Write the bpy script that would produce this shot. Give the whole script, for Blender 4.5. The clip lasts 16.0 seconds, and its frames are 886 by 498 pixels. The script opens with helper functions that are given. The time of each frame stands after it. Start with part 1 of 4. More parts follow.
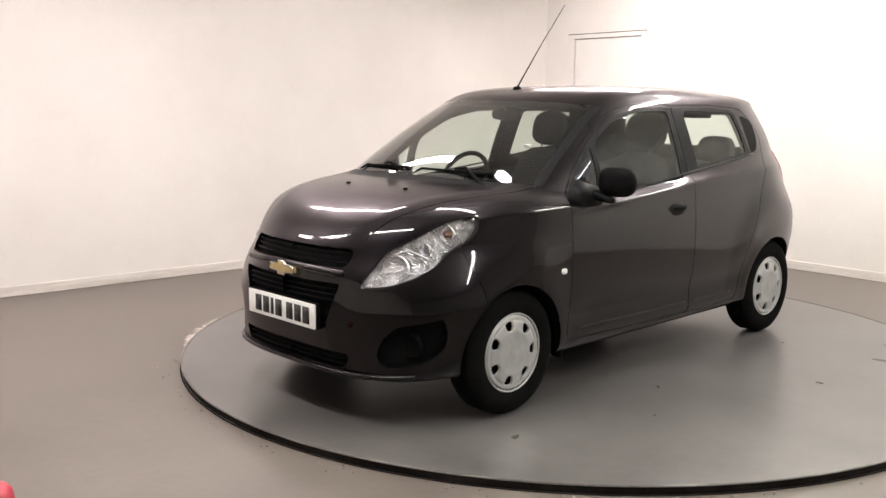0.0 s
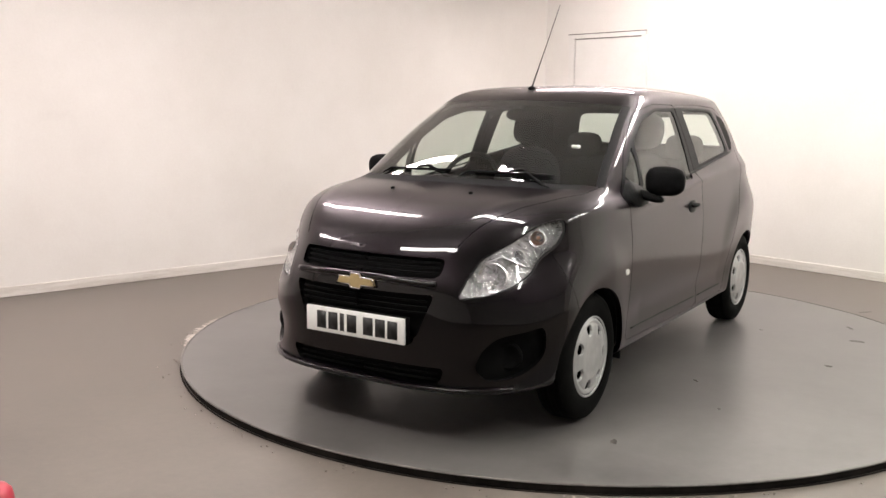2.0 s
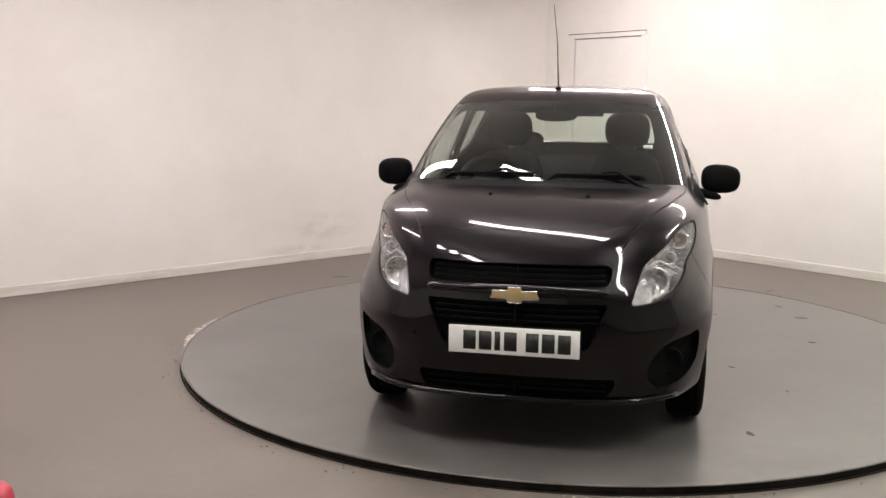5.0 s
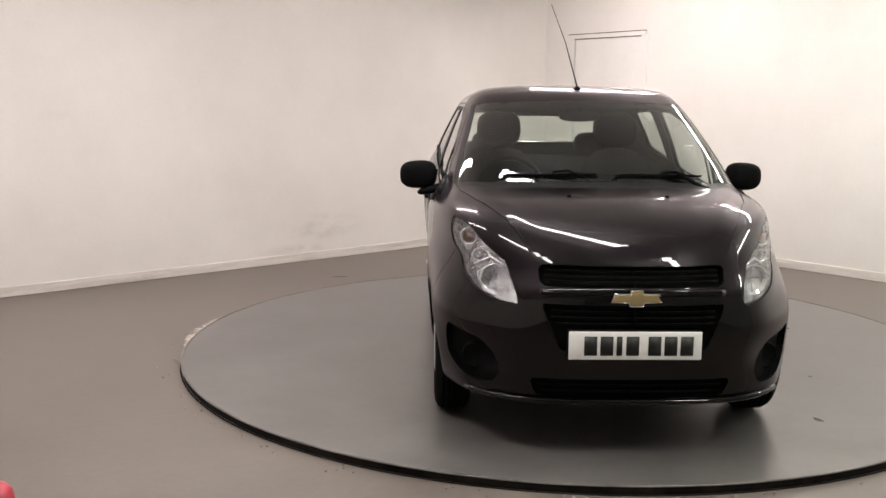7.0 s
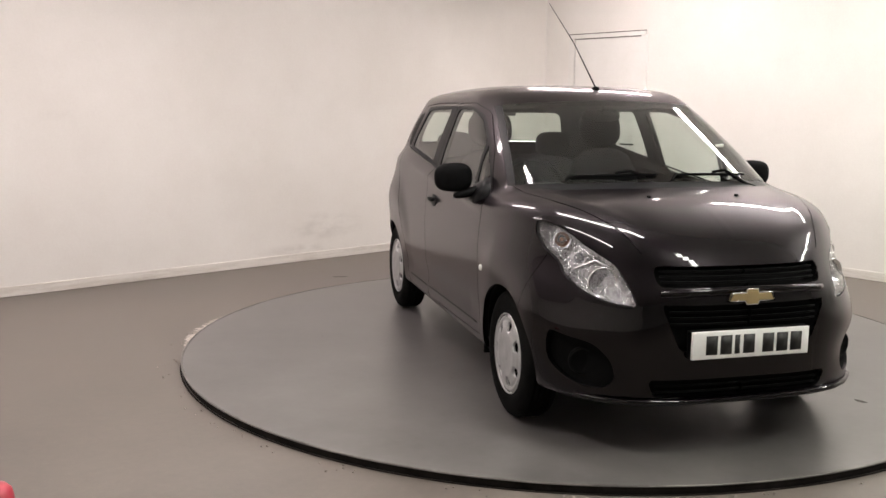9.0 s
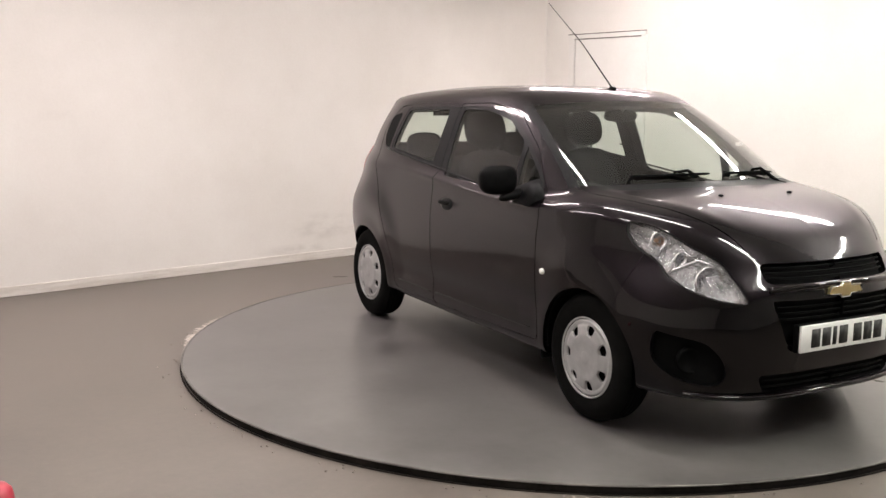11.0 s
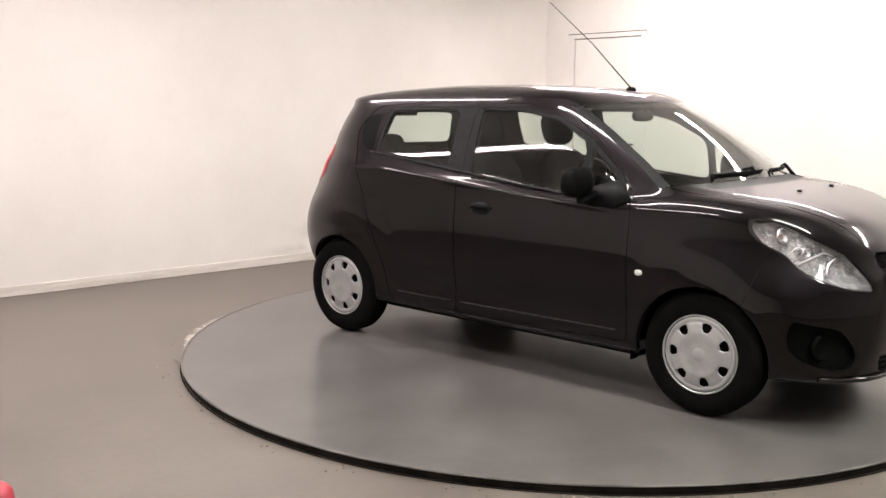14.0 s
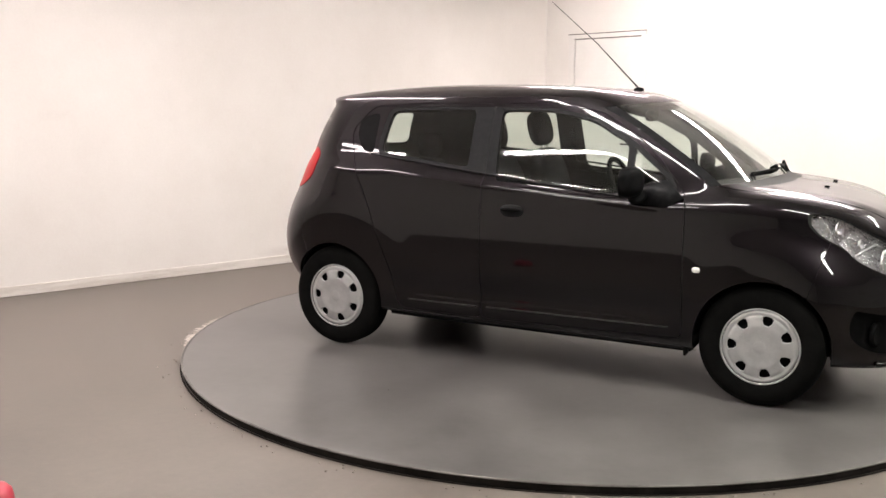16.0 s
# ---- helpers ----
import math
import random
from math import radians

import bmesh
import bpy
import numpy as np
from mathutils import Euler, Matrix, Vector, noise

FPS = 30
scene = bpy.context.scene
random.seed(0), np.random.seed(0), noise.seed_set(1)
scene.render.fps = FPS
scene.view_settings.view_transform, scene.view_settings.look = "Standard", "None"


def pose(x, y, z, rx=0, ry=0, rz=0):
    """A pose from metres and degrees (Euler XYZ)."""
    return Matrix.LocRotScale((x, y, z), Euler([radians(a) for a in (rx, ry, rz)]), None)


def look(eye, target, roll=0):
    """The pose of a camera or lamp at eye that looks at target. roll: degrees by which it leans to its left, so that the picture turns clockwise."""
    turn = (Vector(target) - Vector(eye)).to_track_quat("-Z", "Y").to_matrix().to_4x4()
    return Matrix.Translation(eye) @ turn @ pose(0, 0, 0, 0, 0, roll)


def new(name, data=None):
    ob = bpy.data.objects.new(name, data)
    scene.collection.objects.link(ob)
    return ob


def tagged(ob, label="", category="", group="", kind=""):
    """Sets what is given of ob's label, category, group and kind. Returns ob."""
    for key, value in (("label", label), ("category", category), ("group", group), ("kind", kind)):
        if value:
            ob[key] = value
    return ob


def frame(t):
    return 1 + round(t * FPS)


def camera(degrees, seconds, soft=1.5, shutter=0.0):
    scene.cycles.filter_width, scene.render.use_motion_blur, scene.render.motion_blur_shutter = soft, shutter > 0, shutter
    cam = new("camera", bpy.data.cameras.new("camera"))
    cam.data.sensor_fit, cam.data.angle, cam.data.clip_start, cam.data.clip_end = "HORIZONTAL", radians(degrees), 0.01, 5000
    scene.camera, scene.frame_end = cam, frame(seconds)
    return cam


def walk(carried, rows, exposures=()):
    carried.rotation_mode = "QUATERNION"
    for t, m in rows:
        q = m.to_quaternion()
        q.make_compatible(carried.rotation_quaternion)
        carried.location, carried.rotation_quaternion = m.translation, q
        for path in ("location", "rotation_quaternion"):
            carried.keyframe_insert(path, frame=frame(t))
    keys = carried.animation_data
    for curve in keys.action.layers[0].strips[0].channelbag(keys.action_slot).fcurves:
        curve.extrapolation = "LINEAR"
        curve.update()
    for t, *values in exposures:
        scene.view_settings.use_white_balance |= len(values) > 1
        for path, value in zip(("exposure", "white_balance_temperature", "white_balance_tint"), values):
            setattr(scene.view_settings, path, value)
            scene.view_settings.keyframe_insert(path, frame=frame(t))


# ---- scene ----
SECONDS = 16.0
EYE = (0.0, -5.597, 1.447)
YAW, PITCH, ROLL = -7.415, 8.868, 0.479
cam = camera(50.6, SECONDS, soft=1.5)
aim = Vector((math.sin(radians(YAW)) * math.cos(radians(PITCH)), math.cos(radians(YAW)) * math.cos(radians(PITCH)), -math.sin(radians(PITCH))))
STAND = look(EYE, Vector(EYE) + aim, ROLL)
walk(cam, [(0, STAND), (SECONDS, STAND)], exposures=[(0.0, 0.0), (1.5, -0.06), (3.5, -0.22), (7.0, -0.38), (9.0, -0.34), (12.5, -0.08), (14.5, 0.0), (SECONDS, 0.0)])

# ---- light: a closed white studio, lit by fluorescent battens under its ceiling ----
world = bpy.data.worlds.new("world")
scene.world = world
world.use_nodes = True
world.node_tree.nodes["Background"].inputs[0].default_value = (0.9, 0.95, 1.0, 1)
world.node_tree.nodes["Background"].inputs[1].default_value = 0.02

# room frame: its corner lies behind the car
CORNER = Vector((-0.25, 5.07, 0.0))
TURN = radians(-41.4)
ROOM_A, ROOM_B, ROOM_H = 9.8, 9.8, 2.78
ROOM = Matrix.Translation(CORNER) @ Matrix.Rotation(TURN, 4, "Z")   # x along the right wall, -y along the left wall towards the camera
TABLE_TOP, TABLE_R = 0.04, 2.230
TUBE_POWER = 78.0


# ---- materials ----
def mat(name, colour, rough=0.5, metal=0.0, spec=0.5, coat=0.0, emit=None, strength=0.0):
    m = bpy.data.materials.new(name)
    m.use_nodes = True
    b = m.node_tree.nodes["Principled BSDF"]
    b.inputs["Base Color"].default_value = (*colour, 1)
    b.inputs["Roughness"].default_value = rough
    b.inputs["Metallic"].default_value = metal
    b.inputs["Specular IOR Level"].default_value = spec
    b.inputs["Coat Weight"].default_value = coat
    b.inputs["Coat Roughness"].default_value = 0.04
    if emit:
        b.inputs["Emission Color"].default_value = (*emit, 1)
        b.inputs["Emission Strength"].default_value = strength
    return m


def node(m, kind, **values):
    n = m.node_tree.nodes.new(kind)
    for k, v in values.items():
        n.inputs[k.replace("_", " ")].default_value = v
    return n


def link(m, a, out, b, inp):
    m.node_tree.links.new(a.outputs[out], b.inputs[inp])


def mottle(m, low, high, scale, detail=6.0, bump=0.0, rough=None, fine=None, stretch=(1, 1, 1), span=(0.48, 0.88), fine_detail=4.0):
    """Two scales of noise on the base colour, with relief and roughness that follow them."""
    b = m.node_tree.nodes["Principled BSDF"]
    co = node(m, "ShaderNodeTexCoord")
    mp = node(m, "ShaderNodeMapping")
    mp.inputs["Scale"].default_value = stretch
    link(m, co, "Object", mp, "Vector")
    n1 = node(m, "ShaderNodeTexNoise", Scale=scale, Detail=detail, Roughness=0.6)
    n2 = node(m, "ShaderNodeTexNoise", Scale=fine or scale * 14, Detail=fine_detail, Roughness=0.7)
    link(m, mp, "Vector", n1, "Vector")
    link(m, mp, "Vector", n2, "Vector")
    mx = node(m, "ShaderNodeMath")
    mx.operation = "MULTIPLY_ADD"
    link(m, n2, "Fac", mx, 0)
    mx.inputs[1].default_value = 0.35
    link(m, n1, "Fac", mx, 2)
    ramp = node(m, "ShaderNodeValToRGB")
    ramp.color_ramp.elements[0].position, ramp.color_ramp.elements[1].position = span
    ramp.color_ramp.elements[0].color, ramp.color_ramp.elements[1].color = (*low, 1), (*high, 1)
    link(m, mx, "Value", ramp, "Fac")
    link(m, ramp, "Color", b, "Base Color")
    if rough:
        rr = node(m, "ShaderNodeMapRange")
        rr.inputs["From Min"].default_value, rr.inputs["From Max"].default_value = 0.4, 0.95
        rr.inputs["To Min"].default_value, rr.inputs["To Max"].default_value = rough
        link(m, mx, "Value", rr, "Value")
        link(m, rr, "Result", b, "Roughness")
    if bump:
        bp = node(m, "ShaderNodeBump", Strength=bump, Distance=0.01)
        link(m, n2, "Fac", bp, "Height")
        link(m, bp, "Normal", b, "Normal")
    return m


def glass(name, tint, rough=0.0, shine=1.0, power=4.6):
    """A thin pane: tinted see-through with a mirror shine that follows the angle."""
    m = bpy.data.materials.new(name)
    m.use_nodes = True
    t = m.node_tree
    t.nodes.remove(t.nodes["Principled BSDF"])
    tr = node(m, "ShaderNodeBsdfTransparent", Color=(*tint, 1))
    gl = node(m, "ShaderNodeBsdfGlossy", Roughness=rough, Color=(shine, shine, shine, 1))
    fr = node(m, "ShaderNodeLayerWeight", Blend=0.5)
    pw = node(m, "ShaderNodeMath")
    pw.operation, pw.inputs[1].default_value = "POWER", power
    link(m, fr, "Facing", pw, 0)
    ad = node(m, "ShaderNodeMath")
    ad.operation, ad.inputs[1].default_value, ad.inputs[2].default_value = "MULTIPLY_ADD", 0.95, 0.045
    link(m, pw, "Value", ad, 0)
    mx = node(m, "ShaderNodeMixShader")
    link(m, ad, "Value", mx, 0)
    link(m, tr, "BSDF", mx, 1)
    link(m, gl, "BSDF", mx, 2)
    t.links.new(mx.outputs[0], t.nodes["Material Output"].inputs["Surface"])
    return m


M_WALL = mottle(mat("wall_paint", (0.8, 0.78, 0.75), 0.7), (0.74, 0.715, 0.68), (0.82, 0.80, 0.77), 0.9, bump=0.05, fine=60)


def scuffed(m):
    """Adds sparse grey rubbed patches to a painted surface."""
    b = m.node_tree.nodes["Principled BSDF"]
    src = b.inputs["Base Color"].links[0].from_socket
    co = node(m, "ShaderNodeTexCoord")
    mp = node(m, "ShaderNodeMapping")
    mp.inputs["Scale"].default_value = (1.0, 1.0, 2.2)
    link(m, co, "Object", mp, "Vector")
    n = node(m, "ShaderNodeTexNoise", Scale=1.3, Detail=7.0, Roughness=0.62)
    link(m, mp, "Vector", n, "Vector")
    r = node(m, "ShaderNodeMapRange")
    r.inputs["From Min"].default_value, r.inputs["From Max"].default_value = 0.64, 0.80
    r.inputs["To Min"].default_value, r.inputs["To Max"].default_value = 0.0, 0.16
    link(m, n, "Fac", r, "Value")
    mx = node(m, "ShaderNodeMixRGB", Color2=(0.50, 0.47, 0.44, 1))
    link(m, r, "Result", mx, "Fac")
    m.node_tree.links.new(src, mx.inputs["Color1"])
    link(m, mx, "Color", b, "Base Color")
    return m


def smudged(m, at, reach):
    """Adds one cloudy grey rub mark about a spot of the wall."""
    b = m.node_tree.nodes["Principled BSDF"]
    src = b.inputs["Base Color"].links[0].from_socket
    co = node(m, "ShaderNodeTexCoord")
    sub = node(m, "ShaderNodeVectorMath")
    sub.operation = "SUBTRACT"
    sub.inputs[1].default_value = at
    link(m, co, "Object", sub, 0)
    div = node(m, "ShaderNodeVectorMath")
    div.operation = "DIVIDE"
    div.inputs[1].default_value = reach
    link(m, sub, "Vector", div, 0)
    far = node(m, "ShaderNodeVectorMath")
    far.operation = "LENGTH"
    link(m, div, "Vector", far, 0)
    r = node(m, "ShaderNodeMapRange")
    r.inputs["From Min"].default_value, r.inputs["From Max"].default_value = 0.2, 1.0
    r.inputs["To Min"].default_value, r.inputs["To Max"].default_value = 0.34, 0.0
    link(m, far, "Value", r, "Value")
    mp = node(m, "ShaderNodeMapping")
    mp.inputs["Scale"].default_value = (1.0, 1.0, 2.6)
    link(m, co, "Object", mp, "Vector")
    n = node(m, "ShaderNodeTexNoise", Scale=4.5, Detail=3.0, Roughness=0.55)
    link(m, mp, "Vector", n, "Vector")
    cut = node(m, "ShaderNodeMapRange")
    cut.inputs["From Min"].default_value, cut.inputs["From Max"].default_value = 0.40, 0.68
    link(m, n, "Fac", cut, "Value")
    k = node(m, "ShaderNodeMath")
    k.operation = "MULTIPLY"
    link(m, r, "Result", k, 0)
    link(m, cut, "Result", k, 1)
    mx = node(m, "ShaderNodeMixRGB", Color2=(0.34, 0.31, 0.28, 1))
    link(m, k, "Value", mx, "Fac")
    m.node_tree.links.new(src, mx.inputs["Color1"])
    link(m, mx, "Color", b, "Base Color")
    return m


scuffed(M_WALL)
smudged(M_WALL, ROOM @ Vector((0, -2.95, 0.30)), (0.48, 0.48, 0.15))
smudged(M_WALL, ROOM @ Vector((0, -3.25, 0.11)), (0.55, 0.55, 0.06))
# grey for the unseen north wall, chosen to darken the car's reflections
M_BACK = mottle(mat("reflection_dimming_grey", (0.45, 0.44, 0.43), 0.8), (0.38, 0.37, 0.36), (0.48, 0.47, 0.46), 0.9, bump=0.05, fine=60)
M_CEIL = mottle(mat("ceiling_paint", (0.8, 0.8, 0.78), 0.8), (0.72, 0.71, 0.69), (0.80, 0.79, 0.77), 1.2, bump=0.05, fine=60)
M_FLOOR = mottle(mat("painted_concrete", (0.3, 0.27, 0.25), 0.4), (0.108, 0.091, 0.080), (0.182, 0.157, 0.139), 0.7, detail=6.0, bump=0.04, rough=(0.32, 0.5), fine=22)
M_TABLE = mottle(mat("scuffed_steel_deck", (0.06, 0.06, 0.06), 0.25, spec=0.85), (0.056, 0.051, 0.051), (0.152, 0.143, 0.140), 1.5, detail=4.0, rough=(0.27, 0.34), fine=11, span=(0.36, 1.0), fine_detail=3.0)
M_RIM = mottle(mat("dark_rim", (0.02, 0.02, 0.02), 0.8, spec=0.1), (0.006, 0.005, 0.005), (0.028, 0.024, 0.022), 6)
M_RIMTOP = mottle(mat("worn_rim_edge", (0.4, 0.38, 0.36), 0.4), (0.05, 0.046, 0.044), (0.20, 0.185, 0.175), 4)
M_WHITE = mottle(mat("white_gloss_paint", (0.8, 0.8, 0.78), 0.35), (0.76, 0.75, 0.72), (0.83, 0.82, 0.80), 2.0)
# made-up tube tints grade the walls from pinkish and dim to white and strong
M_TUBES = [mat("tube_glow", (1, 1, 1), 0.5, emit=c, strength=TUBE_POWER * k) for c, k in (((1.0, 0.875, 0.862), 0.86), ((1.0, 0.945, 0.89), 1.0), ((1.0, 1.0, 0.905), 1.25))]
M_DOOR_LINE = mottle(mat("grey_door_line", (0.2, 0.19, 0.18), 0.8), (0.16, 0.15, 0.14), (0.26, 0.25, 0.23), 8)
M_SKIRT = mottle(mat("scuffed_skirting", (0.7, 0.67, 0.62), 0.5), (0.50, 0.46, 0.41), (0.74, 0.71, 0.67), 1.6, bump=0.05, fine=18, stretch=(1, 1, 14), span=(0.40, 0.72))
M_CASE = mat("white_enamel", (0.8, 0.8, 0.8), 0.4)
M_BLACK = mottle(mat("black_plastic", (0.008, 0.008, 0.008), 0.6, spec=0.05), (0.002, 0.002, 0.002), (0.0045, 0.0045, 0.005), 30)
M_CHROME = mat("chrome", (0.75, 0.75, 0.76), 0.08, 1.0)
M_STEEL = mottle(mat("brushed_steel", (0.6, 0.6, 0.6), 0.3, 1.0), (0.5, 0.5, 0.5), (0.62, 0.62, 0.62), 12)
M_RED = mottle(mat("red_plastic", (0.6, 0.03, 0.05), 0.4), (0.40, 0.035, 0.055), (0.50, 0.05, 0.08), 8)


# ---- mesh helpers ----
def part(name, bm, material, parent=None, label="", smooth=True):
    """Links a bmesh as one mesh object, under a thing or a part."""
    me = bpy.data.meshes.new(name)
    bm.normal_update()
    bm.to_mesh(me)
    bm.free()
    me.polygons.foreach_set("use_smooth", [smooth] * len(me.polygons))
    me.materials.append(material)
    ob = new(name, me)
    if parent:
        ob.parent = parent
    if label:
        ob["label"] = label
    return ob


def sharp(ob, degrees=35):
    """Splits the shading at hard edges."""
    bm = bmesh.new()
    bm.from_mesh(ob.data)
    for e in bm.edges:
        if len(e.link_faces) == 2 and e.calc_face_angle(0) > radians(degrees):
            e.smooth = False
    bm.to_mesh(ob.data)
    bm.free()
    return ob


def box(x0, x1, y0, y1, z0, z1, bevel=0.0, bm=None, m=None, segments=2):
    b = bmesh.new()
    bmesh.ops.create_cube(b, size=1)
    for v in b.verts:
        v.co = Vector(((x0, x1)[v.co.x > 0], (y0, y1)[v.co.y > 0], (z0, z1)[v.co.z > 0]))
    if bevel:
        bmesh.ops.bevel(b, geom=b.edges[:], offset=bevel, segments=segments, affect="EDGES", profile=0.5)
    if m:
        bmesh.ops.transform(b, matrix=m, verts=b.verts)
    return merge(bm, b)


def merge(into, b):
    if into is None:
        return b
    me = bpy.data.meshes.new("tmp")
    b.to_mesh(me)
    b.free()
    into.from_mesh(me)
    bpy.data.meshes.remove(me)
    return into


def lathe(profile, steps=48, m=None, bm=None):
    """Turns a profile of (radius, height) about z."""
    b = bmesh.new()
    rings = []
    for r, z in profile:
        if r < 1e-6:
            rings.append([b.verts.new((0, 0, z))])
        else:
            rings.append([b.verts.new((r * math.cos(2 * math.pi * i / steps), r * math.sin(2 * math.pi * i / steps), z)) for i in range(steps)])
    for a, c in zip(rings, rings[1:]):
        for i in range(steps):
            j = (i + 1) % steps
            if len(a) == 1 and len(c) == 1:
                continue
            if len(a) == 1:
                b.faces.new((a[0], c[j], c[i]))
            elif len(c) == 1:
                b.faces.new((a[i], a[j], c[0]))
            else:
                b.faces.new((a[i], a[j], c[j], c[i]))
    bmesh.ops.recalc_face_normals(b, faces=b.faces)
    if m:
        bmesh.ops.transform(b, matrix=m, verts=b.verts)
    return merge(bm, b)


def tube(points, radius, sides=10, bm=None, closed=False):
    """A round bar along points."""
    b = bmesh.new()
    pts = [Vector(p) for p in points]
    rings = []
    for i, p in enumerate(pts):
        if closed:
            d = pts[(i + 1) % len(pts)] - pts[i - 1]
        else:
            d = pts[min(i + 1, len(pts) - 1)] - pts[max(i - 1, 0)]
        q = d.normalized().to_track_quat("Z", "Y")
        r = radius[i] if isinstance(radius, (list, tuple)) else radius
        rings.append([b.verts.new(p + q @ Vector((r * math.cos(2 * math.pi * k / sides), r * math.sin(2 * math.pi * k / sides), 0))) for k in range(sides)])
    for a, c in list(zip(rings, rings[1:])) + ([(rings[-1], rings[0])] if closed else []):
        for k in range(sides):
            b.faces.new((a[k], a[(k + 1) % sides], c[(k + 1) % sides], c[k]))
    if not closed:
        b.faces.new(rings[0][::-1])
        b.faces.new(rings[-1])
    bmesh.ops.recalc_face_normals(b, faces=b.faces)
    return merge(bm, b)


def structure(name, bm, material, label, smooth=False):
    return tagged(part(name, bm, material, smooth=smooth), label, kind="structure")


# ---- the studio ----
WALL_T = 0.15
DOOR_X0, DOOR_X1, DOOR_H = 0.385, 1.325, 2.150


def build_room():
    a, b, h, t = ROOM_A, ROOM_B, ROOM_H, WALL_T
    structure("floor", box(-t, a + t, -b - t, t, -0.1, 0, m=ROOM), M_FLOOR, "grey-brown painted concrete floor, scuffed and dusty")
    structure("ceiling", box(-t, a + t, -b - t, t, h, h + 0.12, m=ROOM), M_CEIL, "plain white painted ceiling")
    wr = box(-t, DOOR_X0, 0, t, 0, h, m=ROOM)
    box(DOOR_X1, a + t, 0, t, 0, h, bm=wr, m=ROOM)
    box(DOOR_X0, DOOR_X1, 0, t, DOOR_H, h, bm=wr, m=ROOM)
    structure("wall_east", wr, M_WALL, "white painted wall with a doorway")
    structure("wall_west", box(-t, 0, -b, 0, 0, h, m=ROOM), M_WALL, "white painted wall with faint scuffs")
    structure("wall_south", box(-t, a + t, -b - t, -b, 0, h, m=ROOM), M_WALL, "plain white painted wall")
    structure("wall_north", box(a, a + t, -b, 0, 0, h, m=ROOM), M_BACK, "plain unseen wall, greyed to dim what the car reflects")
    # skirting
    structure("baseboard", box(0.0, 0.016, -b, -0.02, 0, 0.075, 0.004, m=ROOM), M_SKIRT, "low white painted skirting board")
    structure("baseboard_right", box(DOOR_X1 + 0.06, a, -0.016, 0.0, 0, 0.075, 0.004, m=ROOM), M_SKIRT, "low white painted skirting board")


build_room()


def build_door():
    d = new("door_1")
    d.matrix_world = ROOM
    tagged(d, "closed flush white door with a black lever handle", kind="structure")
    part("leaf", box(DOOR_X0 + 0.038, DOOR_X1 - 0.033, 0.004, 0.044, 0.008, 2.124, 0.002), M_WHITE, d, smooth=False)
    part("jamb", box(DOOR_X0 - 0.05, DOOR_X0 + 0.03, -0.012, 0.1, 0, 2.135, 0.004), M_WHITE, d, smooth=False)
    part("jamb", box(DOOR_X1 - 0.03, DOOR_X1 + 0.05, -0.012, 0.1, 0, 2.135, 0.004), M_WHITE, d, smooth=False)
    part("lintel", box(DOOR_X0 - 0.05, DOOR_X1 + 0.03, -0.020, 0.1, 2.136, 2.176, 0.004), M_WHITE, d, smooth=False)
    # thin grey strip that draws the line above the lintel
    part("draught_seal", box(DOOR_X0 - 0.05, DOOR_X1 + 0.03, -0.020, 0.0, 2.177, 2.186, 0.001), M_DOOR_LINE, d, "thin grey strip along the door head", smooth=False)
    # grey strip in place of the shadow line under the lintel
    part("rebate", box(DOOR_X0 + 0.032, DOOR_X1 - 0.032, -0.004, 0.06, 2.126, 2.1355, 0.001), M_DOOR_LINE, d, "thin grey strip painted as the shade line under the lintel", smooth=False)
    hb = box(DOOR_X1 - 0.12, DOOR_X1 - 0.085, 0.008, 0.02, 0.93, 1.08, 0.004)
    handle = part("handle", hb, M_BLACK, d, "black lever handle")
    part("lever", tube([(DOOR_X1 - 0.10, 0.012, 1.04), (DOOR_X1 - 0.10, -0.04, 1.04), (DOOR_X1 - 0.13, -0.045, 1.04), (DOOR_X1 - 0.22, -0.045, 1.04)], 0.009), M_BLACK, handle)


build_door()


def build_turntable():
    e = new("turntable")
    tagged(e, "round grey scuffed steel turntable deck set on the floor", "turntable")
    R, h = TABLE_R, TABLE_TOP
    part("deck", lathe([(0, h - 0.002), (R - 0.012, h - 0.002), (R - 0.012, 0.003), (0, 0.003)], 160), M_TABLE, e, smooth=False)
    part("edge_trim", lathe([(R - 0.012, h - 0.004), (R - 0.011, h), (R - 0.002, h), (R, h - 0.002), (R, h - 0.006), (R - 0.012, h - 0.006)], 160), M_RIMTOP, e, smooth=False)
    part("skirt", lathe([(R - 0.004, h - 0.006), (R - 0.004, h - 0.008), (R - 0.008, 0.002), (R - 0.03, 0.002), (R - 0.03, h - 0.006)], 160), M_RIM, e, smooth=False)
    return e


turntable = build_turntable()
# dark ring added on the floor to thicken the rim's dark band
structure("floor_seal", lathe([(TABLE_R - 0.003, 0.0005), (TABLE_R - 0.003, 0.003), (TABLE_R + 0.003, 0.003), (TABLE_R + 0.005, 0.0005)], 160), M_RIM, "narrow dark ring on the floor, added to widen the turntable's dark rim")


